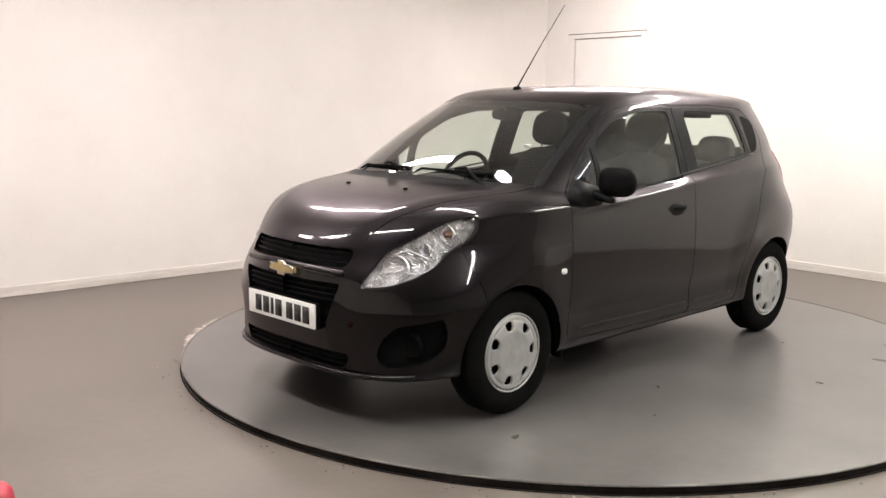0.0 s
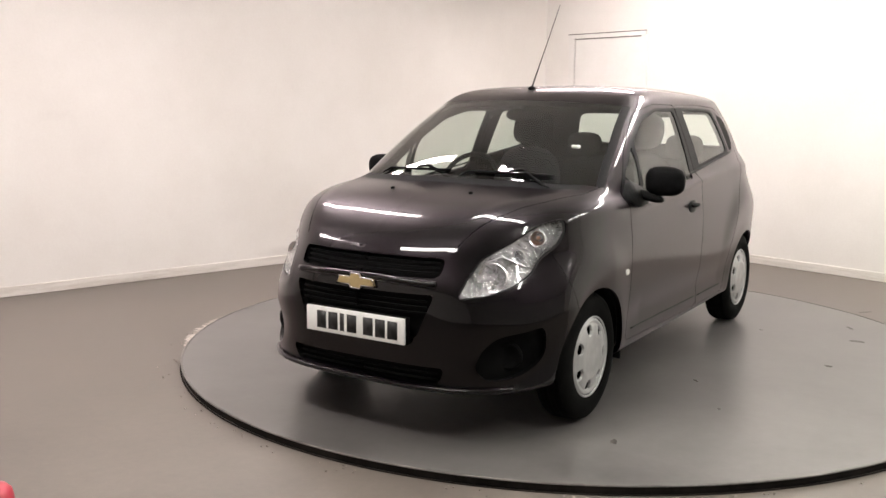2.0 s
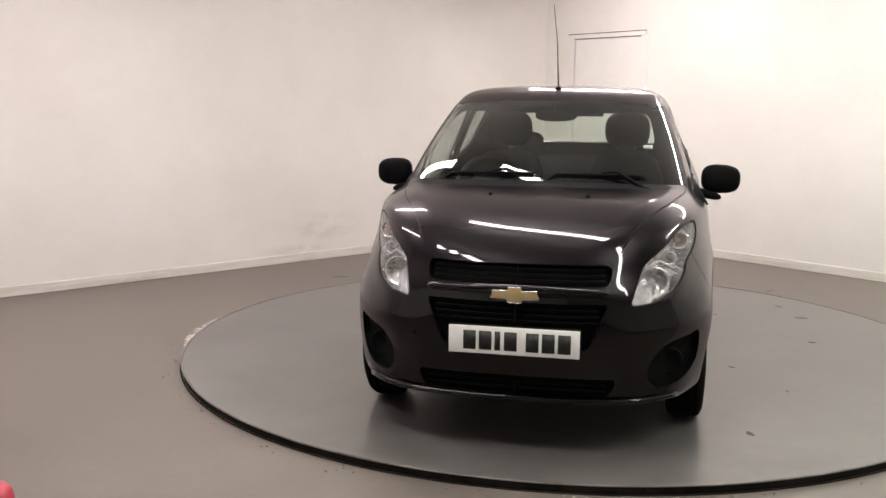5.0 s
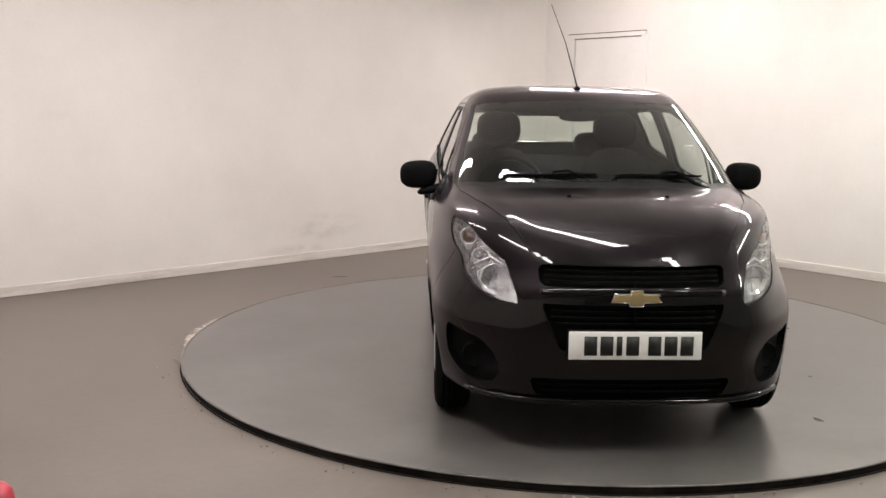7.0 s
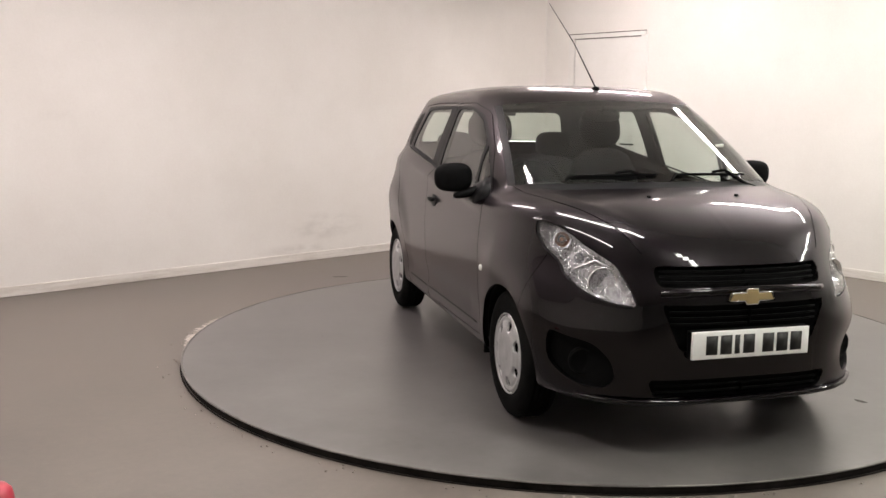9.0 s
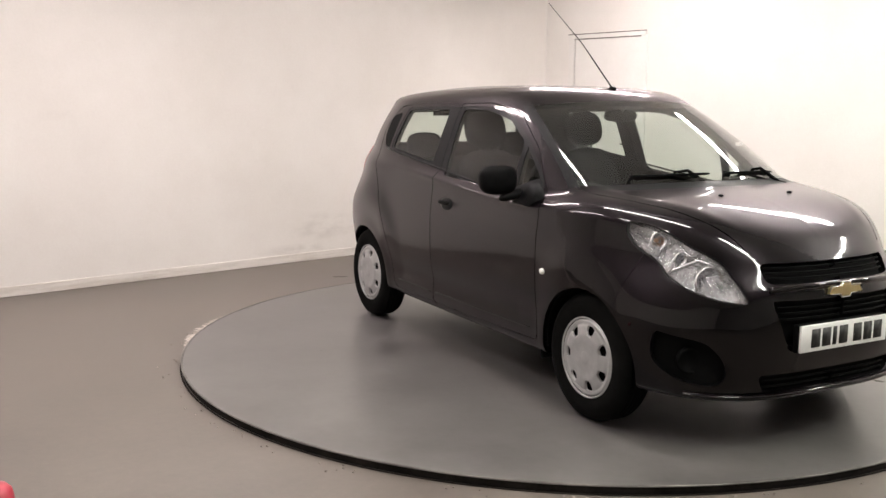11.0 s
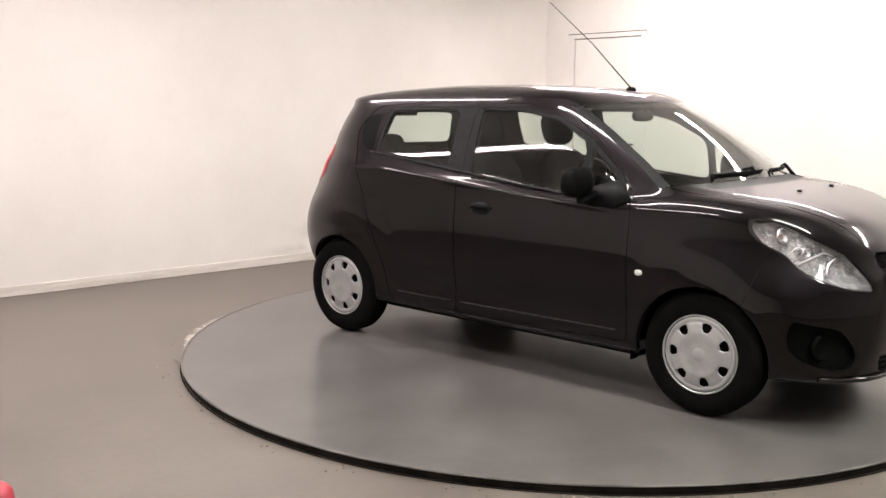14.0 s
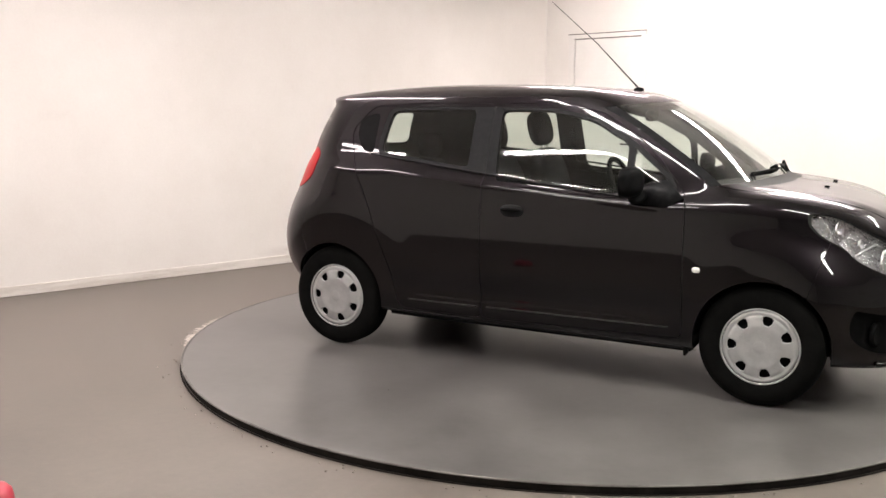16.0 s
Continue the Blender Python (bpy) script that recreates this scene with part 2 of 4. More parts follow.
def build_batten(at, along, length, glow):
    """A fluorescent batten hung close under the ceiling: case, end caps, hanger rods and a rounded lit diffuser."""
    e = new("fluorescent_batten")
    e.matrix_world = ROOM @ pose(at[0], at[1], ROOM_H, 0, 0, along)
    tagged(e, "lit fluorescent batten hung close under the ceiling", "ceiling light", "ceiling battens")
    part("case", box(-length / 2, length / 2, -0.058, 0.058, -0.16, -0.10, 0.006), M_CASE, e, smooth=False)
    for s in (-1, 1):
        part("end_cap", box(s * (length / 2 + 0.008) - 0.008, s * (length / 2 + 0.008) + 0.008, -0.060, 0.060, -0.225, -0.10, 0.004), M_CASE, e, smooth=False)
        part("hanger", tube([(s * length * 0.35, 0, -0.10), (s * length * 0.35, 0, 0)], 0.004, 8), M_STEEL, e)
    bm = bmesh.new()
    arc = [(0.055 * math.cos(a), -0.162 - 0.050 * math.sin(a)) for a in np.linspace(0, math.pi, 11)]
    ends = [[bm.verts.new((x, y, z)) for y, z in arc] for x in (-length / 2, length / 2)]
    for i in range(10):
        bm.faces.new((ends[0][i], ends[0][i + 1], ends[1][i + 1], ends[1][i]))
    bm.faces.new(ends[0])
    bm.faces.new(ends[1][::-1])
    bmesh.ops.recalc_face_normals(bm, faces=bm.faces)
    part("diffuser", bm, glow, e, "glowing white diffuser")
    return e


# the first column's -1.35 batten is added to brighten the walls by the corner
for bx, glow in zip((1.9, 4.4, 6.9), M_TUBES):
    for by in (-1.35 if bx < 2 else -1.60, -4.72, -6.65):
        if (bx, by) != (6.9, -6.65):                     # none over the camera's corner
            build_batten((bx, by), 0, 1.75, glow)


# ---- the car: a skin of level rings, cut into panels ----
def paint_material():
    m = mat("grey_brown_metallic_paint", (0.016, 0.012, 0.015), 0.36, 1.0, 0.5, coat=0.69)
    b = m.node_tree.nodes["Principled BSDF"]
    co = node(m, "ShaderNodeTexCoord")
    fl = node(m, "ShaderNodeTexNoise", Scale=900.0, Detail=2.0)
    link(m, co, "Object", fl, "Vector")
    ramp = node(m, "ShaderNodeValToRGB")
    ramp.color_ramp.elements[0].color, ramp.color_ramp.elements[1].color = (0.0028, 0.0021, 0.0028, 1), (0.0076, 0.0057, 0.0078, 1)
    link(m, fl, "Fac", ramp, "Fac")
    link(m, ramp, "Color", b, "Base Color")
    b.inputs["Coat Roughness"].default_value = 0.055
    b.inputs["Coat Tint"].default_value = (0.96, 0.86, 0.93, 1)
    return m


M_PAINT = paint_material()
M_GLASS = glass("window_glass", (0.80, 0.86, 0.82))
M_SCREEN = glass("windscreen_glass", (0.80, 0.86, 0.82), power=3.4)
M_LENS = glass("clear_lens", (0.93, 0.93, 0.95))
# for the shut lines, and for the shade drawn along the sill crease
M_GAP_CREASE = mat("shut_line", (0.004, 0.004, 0.004), 0.8)
M_TRIM = mottle(mat("black_trim", (0.01, 0.01, 0.011), 0.4, spec=0.08), (0.007, 0.007, 0.008), (0.014, 0.014, 0.015), 40)
M_LINING = mottle(mat("dark_lining", (0.025, 0.024, 0.024), 0.9, spec=0.12), (0.007, 0.0065, 0.0065), (0.013, 0.012, 0.012), 25)
M_SEAT = mottle(mat("black_seat_cloth", (0.02, 0.02, 0.021), 0.95, spec=0.12), (0.005, 0.005, 0.0055), (0.010, 0.010, 0.0105), 8)
M_DASH = mottle(mat("grey_dashboard", (0.03, 0.03, 0.03), 0.6, spec=0.12), (0.014, 0.014, 0.014), (0.026, 0.025, 0.025), 40, bump=0.1, fine=400)
M_TYRE = mottle(mat("tyre_rubber", (0.008, 0.008, 0.008), 0.8, spec=0.04), (0.003, 0.003, 0.003), (0.006, 0.0058, 0.0056), 20, bump=0.1)
M_HUBCAP = mottle(mat("silver_hubcap", (0.5, 0.49, 0.48), 0.38, 0.5), (0.36, 0.36, 0.365), (0.46, 0.46, 0.465), 14)
M_TAIL = mat("red_lamp_plastic", (0.32, 0.002, 0.006), 0.35, spec=0.15)
M_AMBER = mat("amber_bulb", (0.34, 0.17, 0.10), 0.3)
M_LAMPBOWL = mat("silvered_reflector", (0.82, 0.82, 0.84), 0.16, 1.0)
M_REPEATER = mat("clear_repeater", (0.7, 0.7, 0.68), 0.3)
M_LAMPBASE = mottle(mat("faceted_lamp_bezel", (0.6, 0.6, 0.61), 0.2, 1.0), (0.34, 0.34, 0.35), (0.95, 0.94, 0.95), 26, bump=1.0, rough=(0.06, 0.2), fine=60, span=(0.5, 0.85))
M_PLATE = mottle(mat("white_plate", (0.82, 0.82, 0.80), 0.35), (0.78, 0.78, 0.77), (0.85, 0.85, 0.84), 30)
M_INK = mat("black_lettering", (0.008, 0.008, 0.008), 0.5)
M_GOLD = mat("gold_badge", (0.62, 0.50, 0.27), 0.30, 0.8)


def pchip(xs, ys, q):
    """Smooth curve through knots without overshoot; ys may hold many columns."""
    xs, ys, q = np.asarray(xs, float), np.asarray(ys, float), np.asarray(q, float)
    if ys.ndim == 1:
        ys = ys[:, None]
    h = np.diff(xs)[:, None]
    d = np.diff(ys, axis=0) / h
    s = np.zeros_like(ys)
    w1, w2 = 2 * h[1:] + h[:-1], h[1:] + 2 * h[:-1]
    ok = d[1:] * d[:-1] > 0
    safe = np.where(ok, 1, 0)
    a, b = np.where(ok, d[:-1], 1), np.where(ok, d[1:], 1)
    s[1:-1] = safe * (w1 + w2) / (w1 / a + w2 / b)
    s[0], s[-1] = d[0], d[-1]
    i = np.clip(np.searchsorted(xs, q) - 1, 0, len(xs) - 2)
    t = ((q - xs[i]) / (xs[i + 1] - xs[i]))[:, None]
    hh = h[i]
    t2, t3 = t * t, t * t * t
    return (2 * t3 - 3 * t2 + 1) * ys[i] + (t3 - 2 * t2 + t) * hh * s[i] + (-2 * t3 + 3 * t2) * ys[i + 1] + (t3 - t2) * hh * s[i + 1]


AROUND = 300          # steps from the front's middle round one side to the rear's middle
RINGS, V_BELT, V_TOP, V_NOSE = [], 0, 0, 0


def ring(front, rear, width, nf, nr, heights, mf=0.7, mr=-0.7, arc=0.0):
    """One level line of the car's left half: rounded ends joined by a straight flank, evenly spaced, and its height along x."""
    th = np.linspace(0, math.pi / 2, 900)
    c, s = np.cos(th), np.sin(th)
    c[-1] = 0
    xa, ya = mf + (front - mf) * c ** (2 / nf), width * s ** (2 / nf)
    if arc:                                              # an evenly bowed front with tight corners
        t = np.linspace(0, 1, 900) ** 0.5
        xa, ya = mf + (front - mf) * (1 - arc * t ** 2 - (1 - arc) * t ** 24), width * t
    xb, yb = mr + (rear - mr) * c[::-1] ** (2 / nr), width * s[::-1] ** (2 / nr)
    x, y = np.concatenate([xa, xb]), np.concatenate([ya, yb])
    run = np.concatenate([[0], np.cumsum(np.hypot(np.diff(x), np.diff(y)))])
    q = np.linspace(0, run[-1], AROUND + 1)
    x, y = np.interp(q, run, x), np.interp(q, run, y)
    k = sorted(heights)
    z = pchip([p[0] for p in k], [p[1] for p in k], np.clip(x, k[0][0], k[-1][0]))[:, 0]
    RINGS.append(np.stack([x, y, z], 1))
    return len(RINGS) - 1


ring(1.74, -1.58, 0.67, 3.3, 3.0, [(-1.6, 0.30), (-1.3, 0.24), (1.2, 0.21), (1.74, 0.205)], 0.9, -0.8)
ring(1.84, -1.68, 0.762, 3.8, 3.2, [(-1.68, 0.33), (-1.2, 0.245), (0, 0.235), (1.2, 0.235), (1.84, 0.212)], 0.9, -0.8)
ring(1.872, -1.72, 0.778, 3.5, 3.3, [(-1.72, 0.39), (-1.2, 0.31), (0.8, 0.305), (1.4, 0.30), (1.872, 0.262)], 0.9, -0.8)
ring(1.886, -1.725, 0.786, 3.4, 4.4, [(-1.74, 0.47), (0, 0.42), (1.2, 0.42), (1.886, 0.37)], 0.9, -0.8)
ring(1.903, -1.72, 0.797, 3.2, 4.5, [(-1.74, 0.58), (0, 0.56), (1.2, 0.55), (1.903, 0.50)], 0.85, -0.8)
ring(1.912, -1.705, 0.799, 2.85, 4.4, [(-1.725, 0.74), (0, 0.72), (1.2, 0.70), (1.6, 0.66), (1.912, 0.635)], 0.7, -0.8)
ring(1.872, -1.67, 0.791, 2.62, 4.0, [(-1.70, 0.86), (0, 0.84), (0.8, 0.82), (1.3, 0.79), (1.872, 0.725)], 0.7, -0.8)
V_NOSE = ring(1.825, -1.64, 0.783, 2.68, 3.6, [(-1.68, 0.96), (-0.4, 0.92), (0.4, 0.88), (0.9, 0.872), (1.3, 0.866), (1.6, 0.838), (1.825, 0.805)], 0.7, -0.8)
ring(1.715, -1.62, 0.777, 3.1, 3.4, [(-1.67, 1.03), (-1, 1.02), (-0.345, 0.985), (0.39, 0.928), (0.9, 0.930), (1.3, 0.932), (1.5, 0.925), (1.715, 0.905)], 0.6, -0.8)
ring(1.46, -1.60, 0.757, 3.9, 3.3, [(-1.66, 1.08), (-1, 1.065), (-0.345, 1.015), (0.39, 0.95), (0.8, 0.955), (1.1, 0.980), (1.46, 0.996)], 0.4, -0.8)
V_BELT = ring(1.145, -1.58, 0.728, 3.4, 3.3, [(-1.64, 1.14), (-1, 1.118), (0, 1.010), (0.45, 0.966), (0.75, 0.976), (0.95, 1.016), (1.145, 1.040)], 0.72, -0.8, 0.45)
ring(0.905, -1.54, 0.674, 3.5, 3.5, [(-1.595, 1.26), (-1, 1.24), (0, 1.20), (0.5, 1.195), (0.905, 1.250)], 0.47, -0.8, 0.50)
V_TOP = ring(0.54, -1.465, 0.592, 3.5, 3.7, [(-1.525, 1.385), (-1, 1.395), (0, 1.402), (0.3, 1.405), (0.54, 1.436)], 0.12, -0.8, 0.42)
ring(0.41, -1.505, 0.548, 3.3, 3.7, [(-1.570, 1.420), (-1, 1.445), (0, 1.460), (0.41, 1.474)], 0.0, -0.8, 0.42)
ring(0.20, -1.38, 0.44, 3.0, 3.4, [(-1.43, 1.450), (-1, 1.477), (-0.4, 1.494), (0.20, 1.500)], -0.3, -0.8)
ring(-0.05, -1.20, 0.22, 2.4, 2.4, [(-1.2, 1.483), (-0.6, 1.512), (-0.05, 1.510)], -0.5, -0.7)
ring(-0.25, -1.00, 0.0, 2, 2, [(-1.0, 1.496), (-0.5, 1.518), (-0.25, 1.517)], -0.5, -0.7)
FINE = 8
WHEELS_X, WHEEL_Z, ARCH_R = 1.190, 0.29, 0.314


def skin():
    """The left half of the car's skin as points, with a ring number for each."""
    P = np.stack(RINGS)                                  # rings, around, xyz
    n = len(P)
    q = np.linspace(0, n - 1, (n - 1) * FINE + 1)
    out = np.empty((len(q), AROUND + 1, 3))
    for j in range(AROUND + 1):
        chord = np.linalg.norm(np.diff(P[:, j], axis=0), axis=1) ** 0.6 + 1e-4
        s = np.concatenate([[0], np.cumsum(chord)])
        out[:, j] = pchip(s, P[:, j], np.interp(q, np.arange(n), s))
    # fair the surface, first up and down, then around
    for _ in range(12):
        out[1:-1] = (out[:-2] + 2 * out[1:-1] + out[2:]) / 4
    # glass band: one even bow from the waist to the roof
    a, m, b = V_BELT * FINE, (V_BELT + 1) * FINE, V_TOP * FINE
    low, mid, top = out[a].copy(), out[m].copy(), out[b].copy()
    for i in range(a, b + 1):
        t = (i - a) / (b - a)
        out[i] = low * (2 * t - 1) * (t - 1) + mid * 4 * t * (1 - t) + top * t * (2 * t - 1)
    for _ in range(12):
        out[:, 1:-1] = (out[:, :-2] + 2 * out[:, 1:-1] + out[:, 2:]) / 4
        out[:, 0, 0], out[:, -1, 0] = (out[:, 0, 0] + out[:, 1, 0]) / 2, (out[:, -1, 0] + out[:, -2, 0]) / 2
    # flared wheel arches
    x, z = out[..., 0], out[..., 2]
    for cx in (WHEELS_X, -WHEELS_X):
        d = np.hypot(x - cx, z - WHEEL_Z)
        out[..., 1] += 0.005 * np.exp(-((d - ARCH_R) / 0.05) ** 2) * (out[..., 1] > 0.5) * (z < 0.85)
    # raised edge along the bonnet's sides, and hollows about the fog recesses and beneath the lamps
    y = out[..., 1]
    level = np.broadcast_to(q[:, None], y.shape)
    edge = np.exp(-((y - (bonnet_half(x) - 0.060)) / 0.032) ** 2) * np.clip((x - 0.98) / 0.12, 0, 1) * np.clip((1.72 - x) / 0.15, 0, 1)
    out[..., 2] += 0.006 * edge * (level > V_NOSE) * (level < V_BELT + 0.2)
    hollow = np.exp(-((y - 0.60) / 0.11) ** 2 - ((z - 0.39) / 0.075) ** 2) * (x > 1.2)
    out[..., 0] -= 0.024 * hollow
    out[..., 1] -= 0.010 * hollow
    # soft shoulder that swells behind the rear windows
    zs = 1.035 - 0.17 * (x + 1.1)
    out[..., 1] += np.sign(out[..., 1]) * 0.010 * np.clip((zs + 0.05 - z) / 0.07, 0, 1) ** 2 * (3 - 2 * np.clip((zs + 0.05 - z) / 0.07, 0, 1)) * np.exp(-((x + 1.14) / 0.22) ** 2) * np.clip((z - 0.62) / 0.3, 0, 1)
    # the crease under the windows, and the swollen wings over the wheels
    crease = np.exp(-((z - (0.9645 - 0.0735 * x)) / 0.016) ** 2) * np.clip((x + 0.75) / 0.4, 0, 1) * np.clip((0.85 - x) / 0.3, 0, 1)
    out[..., 1] += 0.007 * crease * (y > 0.5)
    front = np.hypot(x - WHEELS_X, z - WHEEL_Z)
    rear = np.hypot(x + WHEELS_X, z - WHEEL_Z)
    swell = 0.014 * np.exp(-((front - 0.43) / np.where(front > 0.43, 0.10, 0.11)) ** 2) * np.clip((x - 0.84) / 0.20, 0, 1)
    swell += 0.018 * np.exp(-((rear - 0.53) / np.where(rear > 0.53, 0.085, 0.14)) ** 2) * np.clip((-0.66 - x) / 0.25, 0, 1)
    out[..., 1] += swell * (y > 0.5) * np.clip((z - 0.45) / 0.15, 0, 1)
    wing = np.exp(-((x - 1.47) / 0.17) ** 2 - ((z - 0.47) / 0.20) ** 2)
    out[..., 1] += 0.022 * wing * (y > 0.5)
    # a lip of bodywork under each lamp
    d = sdf(LAMP, y, z)
    lip = np.exp(-((d - 0.022) / 0.014) ** 2) * (x > 1.3) * np.clip((0.74 - z) / 0.08, 0, 1)
    out[..., 0] += 0.005 * lip
    # a shallow scallop along the doors above the sill
    dip = np.exp(-((z - (0.40 + 0.01 * x)) / 0.06) ** 2) * np.clip((0.85 - np.abs(x)) / 0.2, 0, 1)
    out[..., 1] -= 0.012 * dip * (out[..., 1] > 0.5)
    low = V_BELT * FINE - 6
    for _ in range(3):
        out[1:low, 1:-1] = (4 * out[1:low, 1:-1] + out[:low - 1, 1:-1] + out[2:low + 1, 1:-1] + out[1:low, :-2] + out[1:low, 2:]) / 8
    return out, q


def sdf(poly, u, w):
    """Signed distance to a closed outline: negative inside."""
    p = np.asarray(poly, float)
    best = np.full(u.shape, 1e9)
    inside = np.zeros(u.shape, bool)
    for (ax, ay), (bx, by) in zip(p, np.roll(p, -1, 0)):
        ex, ey = bx - ax, by - ay
        t = np.clip(((u - ax) * ex + (w - ay) * ey) / (ex * ex + ey * ey + 1e-12), 0, 1)
        best = np.minimum(best, np.hypot(u - ax - t * ex, w - ay - t * ey))
        inside ^= ((ay > w) != (by > w)) & (u < ex * (w - ay) / (by - ay + 1e-12) + ax)
    return np.where(inside, -best, best)


def rounded(poly, r=0.02, steps=5):
    """Rounds the corners of an outline."""
    p = [Vector(q) for q in poly]
    out = []
    for i, c in enumerate(p):
        a, b = p[i - 1], p[(i + 1) % len(p)]
        k = min(r, (a - c).length * 0.45, (b - c).length * 0.45)
        s, e = c + (a - c).normalized() * k, c + (b - c).normalized() * k
        for j in range(steps + 1):
            t = j / steps
            out.append(tuple(s * (1 - t) ** 2 + c * 2 * t * (1 - t) + e * t * t))
    return out


def slit(bm, lay, f):
    """Cuts the mesh along f(x, y, z, v) = 0."""
    bm.verts.index_update()
    co = np.array([(*v.co, v[lay]) for v in bm.verts])
    val = f(co[:, 0], co[:, 1], co[:, 2], co[:, 3])
    val = np.where(np.abs(val) < 1e-5, 1e-5, val)
    todo = [e for e in bm.edges if val[e.verts[0].index] * val[e.verts[1].index] < 0]
    touched, fresh = set(), set()
    for e in todo:
        a, b = e.verts
        fa, fb = val[a.index], val[b.index]
        t = fa / (fa - fb)
        faces = list(e.link_faces)
        level = a[lay] * (1 - t) + b[lay] * t
        _, nv = bmesh.utils.edge_split(e, a, t)
        nv[lay] = level
        fresh.add(nv)
        touched.update(faces)
    for fc in touched:
        on = [v for v in fc.verts if v in fresh]
        if len(on) == 2:
            try:
                bmesh.utils.face_split(fc, on[0], on[1])
            except ValueError:
                pass


# outlines in side view (x, z), left and right alike
FRONT_GLASS = rounded([(-0.195, 1.004), (-0.215, 1.372), (0.06, 1.372), (0.30, 1.325), (0.50, 1.215), (0.50, 0.985), (0.44, 0.966)], 0.035)
QUARTER_GLASS = rounded([(0.535, 1.195), (0.70, 1.062), (0.72, 1.02), (0.535, 1.00)], 0.02)
REAR_GLASS = rounded([(-0.365, 1.068), (-0.370, 1.372), (-0.60, 1.370), (-0.890, 1.360), (-0.905, 1.25), (-0.905, 1.130)], 0.03)
SURROUND = rounded([(0.775, 0.985), (0.735, 1.060), (0.545, 1.215), (0.315, 1.343), (0.06, 1.388), (-0.62, 1.388), (-0.915, 1.378), (-0.932, 1.25), (-0.932, 1.112), (0.0, 1.005), (0.45, 0.957)], 0.05)
FRONT_DOOR = rounded([(-0.25, 0.265), (-0.262, 1.405), (0.08, 1.408), (0.36, 1.362), (0.62, 1.19), (0.80, 0.985), (0.815, 0.90), (0.825, 0.285)], 0.04)
REAR_DOOR = rounded([(-0.25, 0.265), (-0.262, 1.405), (-0.66, 1.405), (-1.02, 1.385), (-1.135, 1.25), (-1.08, 1.10), (-0.93, 0.80), (-0.80, 0.45), (-0.76, 0.27)], 0.05)
HANDLE = rounded([(-0.970, 1.350), (-1.095, 1.318), (-1.085, 1.205), (-1.025, 1.135), (-0.955, 1.122)], 0.03)
TAIL = rounded([(-1.72, 0.90), (-1.50, 0.905), (-1.385, 0.98), (-1.36, 1.10), (-1.41, 1.14), (-1.72, 1.14)], 0.04)
# outlines in front view (y, z)
LAMP = rounded([(0.452, 0.624), (0.468, 0.690), (0.495, 0.772), (0.580, 0.836), (0.637, 0.899), (0.690, 0.922), (0.701, 0.866), (0.690, 0.812), (0.655, 0.765), (0.653, 0.718), (0.613, 0.666), (0.545, 0.636)], 0.022)
UPPER_GRILLE = rounded([(-0.372, 0.778), (-0.366, 0.698), (0.366, 0.698), (0.372, 0.778)], 0.03)
MID_GRILLE = rounded([(-0.366, 0.634), (-0.288, 0.446), (0.288, 0.446), (0.366, 0.634)], 0.03)
LOW_GRILLE = rounded([(-0.405, 0.330), (-0.375, 0.256), (0.375, 0.256), (0.405, 0.330)], 0.025)
FOG = rounded([(0.724, 0.500), (0.690, 0.486), (0.590, 0.463), (0.532, 0.400), (0.516, 0.330), (0.556, 0.280), (0.640, 0.290), (0.690, 0.322), (0.720, 0.370), (0.728, 0.440)], 0.03)
BACK_GLASS = rounded([(-0.56, 1.13), (-0.50, 1.355), (0.50, 1.355), (0.56, 1.13)], 0.05)
GAP = 0.0024


def bonnet_half(x):
    return np.interp(x, [0.9, 1.10, 1.35, 1.55, 1.70, 1.80, 1.9], [0.675, 0.655, 0.590, 0.505, 0.425, 0.37, 0.36])


def pillar_line(z):
    return np.interp(z, [0.95, 1.0, 1.2, 1.4, 1.5], [0.680, 0.668, 0.612, 0.543, 0.50])


def f_side(poly, off=0.0):
    return lambda x, y, z, v: np.where(y > 0.38, sdf(poly, x, z), 1.0) + off


def f_nose(poly, off=0.0):
    return lambda x, y, z, v: np.where((x > 1.25), sdf(poly, y, z), 1.0) + off


def f_tail(poly, off=0.0):
    return lambda x, y, z, v: np.where(x < -1.2, sdf(poly, y, z), 1.0) + off


def f_arch(x, y, z, v):
    d = np.minimum(np.hypot(x - WHEELS_X, z - WHEEL_Z), np.hypot(x + WHEELS_X, z - WHEEL_Z)) - ARCH_R
    return np.where(y > 0.35, d, 1.0)


def f_screen(off):
    return lambda x, y, z, v: np.where((v > V_BELT - 0.5) & (v < V_TOP + 0.5) & (x > 0), y - pillar_line(z), 1.0) + off


def f_bonnet(off):
    return lambda x, y, z, v: np.where((v > V_NOSE - 0.6) & (v < V_BELT + 0.3) & (x > 0.75), y - bonnet_half(x), 1.0) + off


def f_bumper(off):
    # joint from the arch up to the lamp's outer corner
    return lambda x, y, z, v: np.where((x > 1.2) & (y > 0.5), x - (1.40 + 0.30 * (z - 0.60)), np.where(x > 1.2, 1.0, -1.0)) + off


def build_skin():
    pts, q = skin()
    rows, cols = pts.shape[:2]
    bm = bmesh.new()
    lay = bm.verts.layers.float.new("level")
    grid = []
    for i in range(rows):
        line = []
        for j in range(cols):
            v = bm.verts.new(pts[i, j])
            v[lay] = q[i]
            line.append(v)
        grid.append(line)
    for i in range(rows - 1):
        for j in range(cols - 1):
            bm.faces.new((grid[i][j], grid[i][j + 1], grid[i + 1][j + 1], grid[i + 1][j]))
    bmesh.ops.remove_doubles(bm, verts=bm.verts, dist=1e-5)
    for f in CUTS:
        slit(bm, lay, f)
    return bm, lay


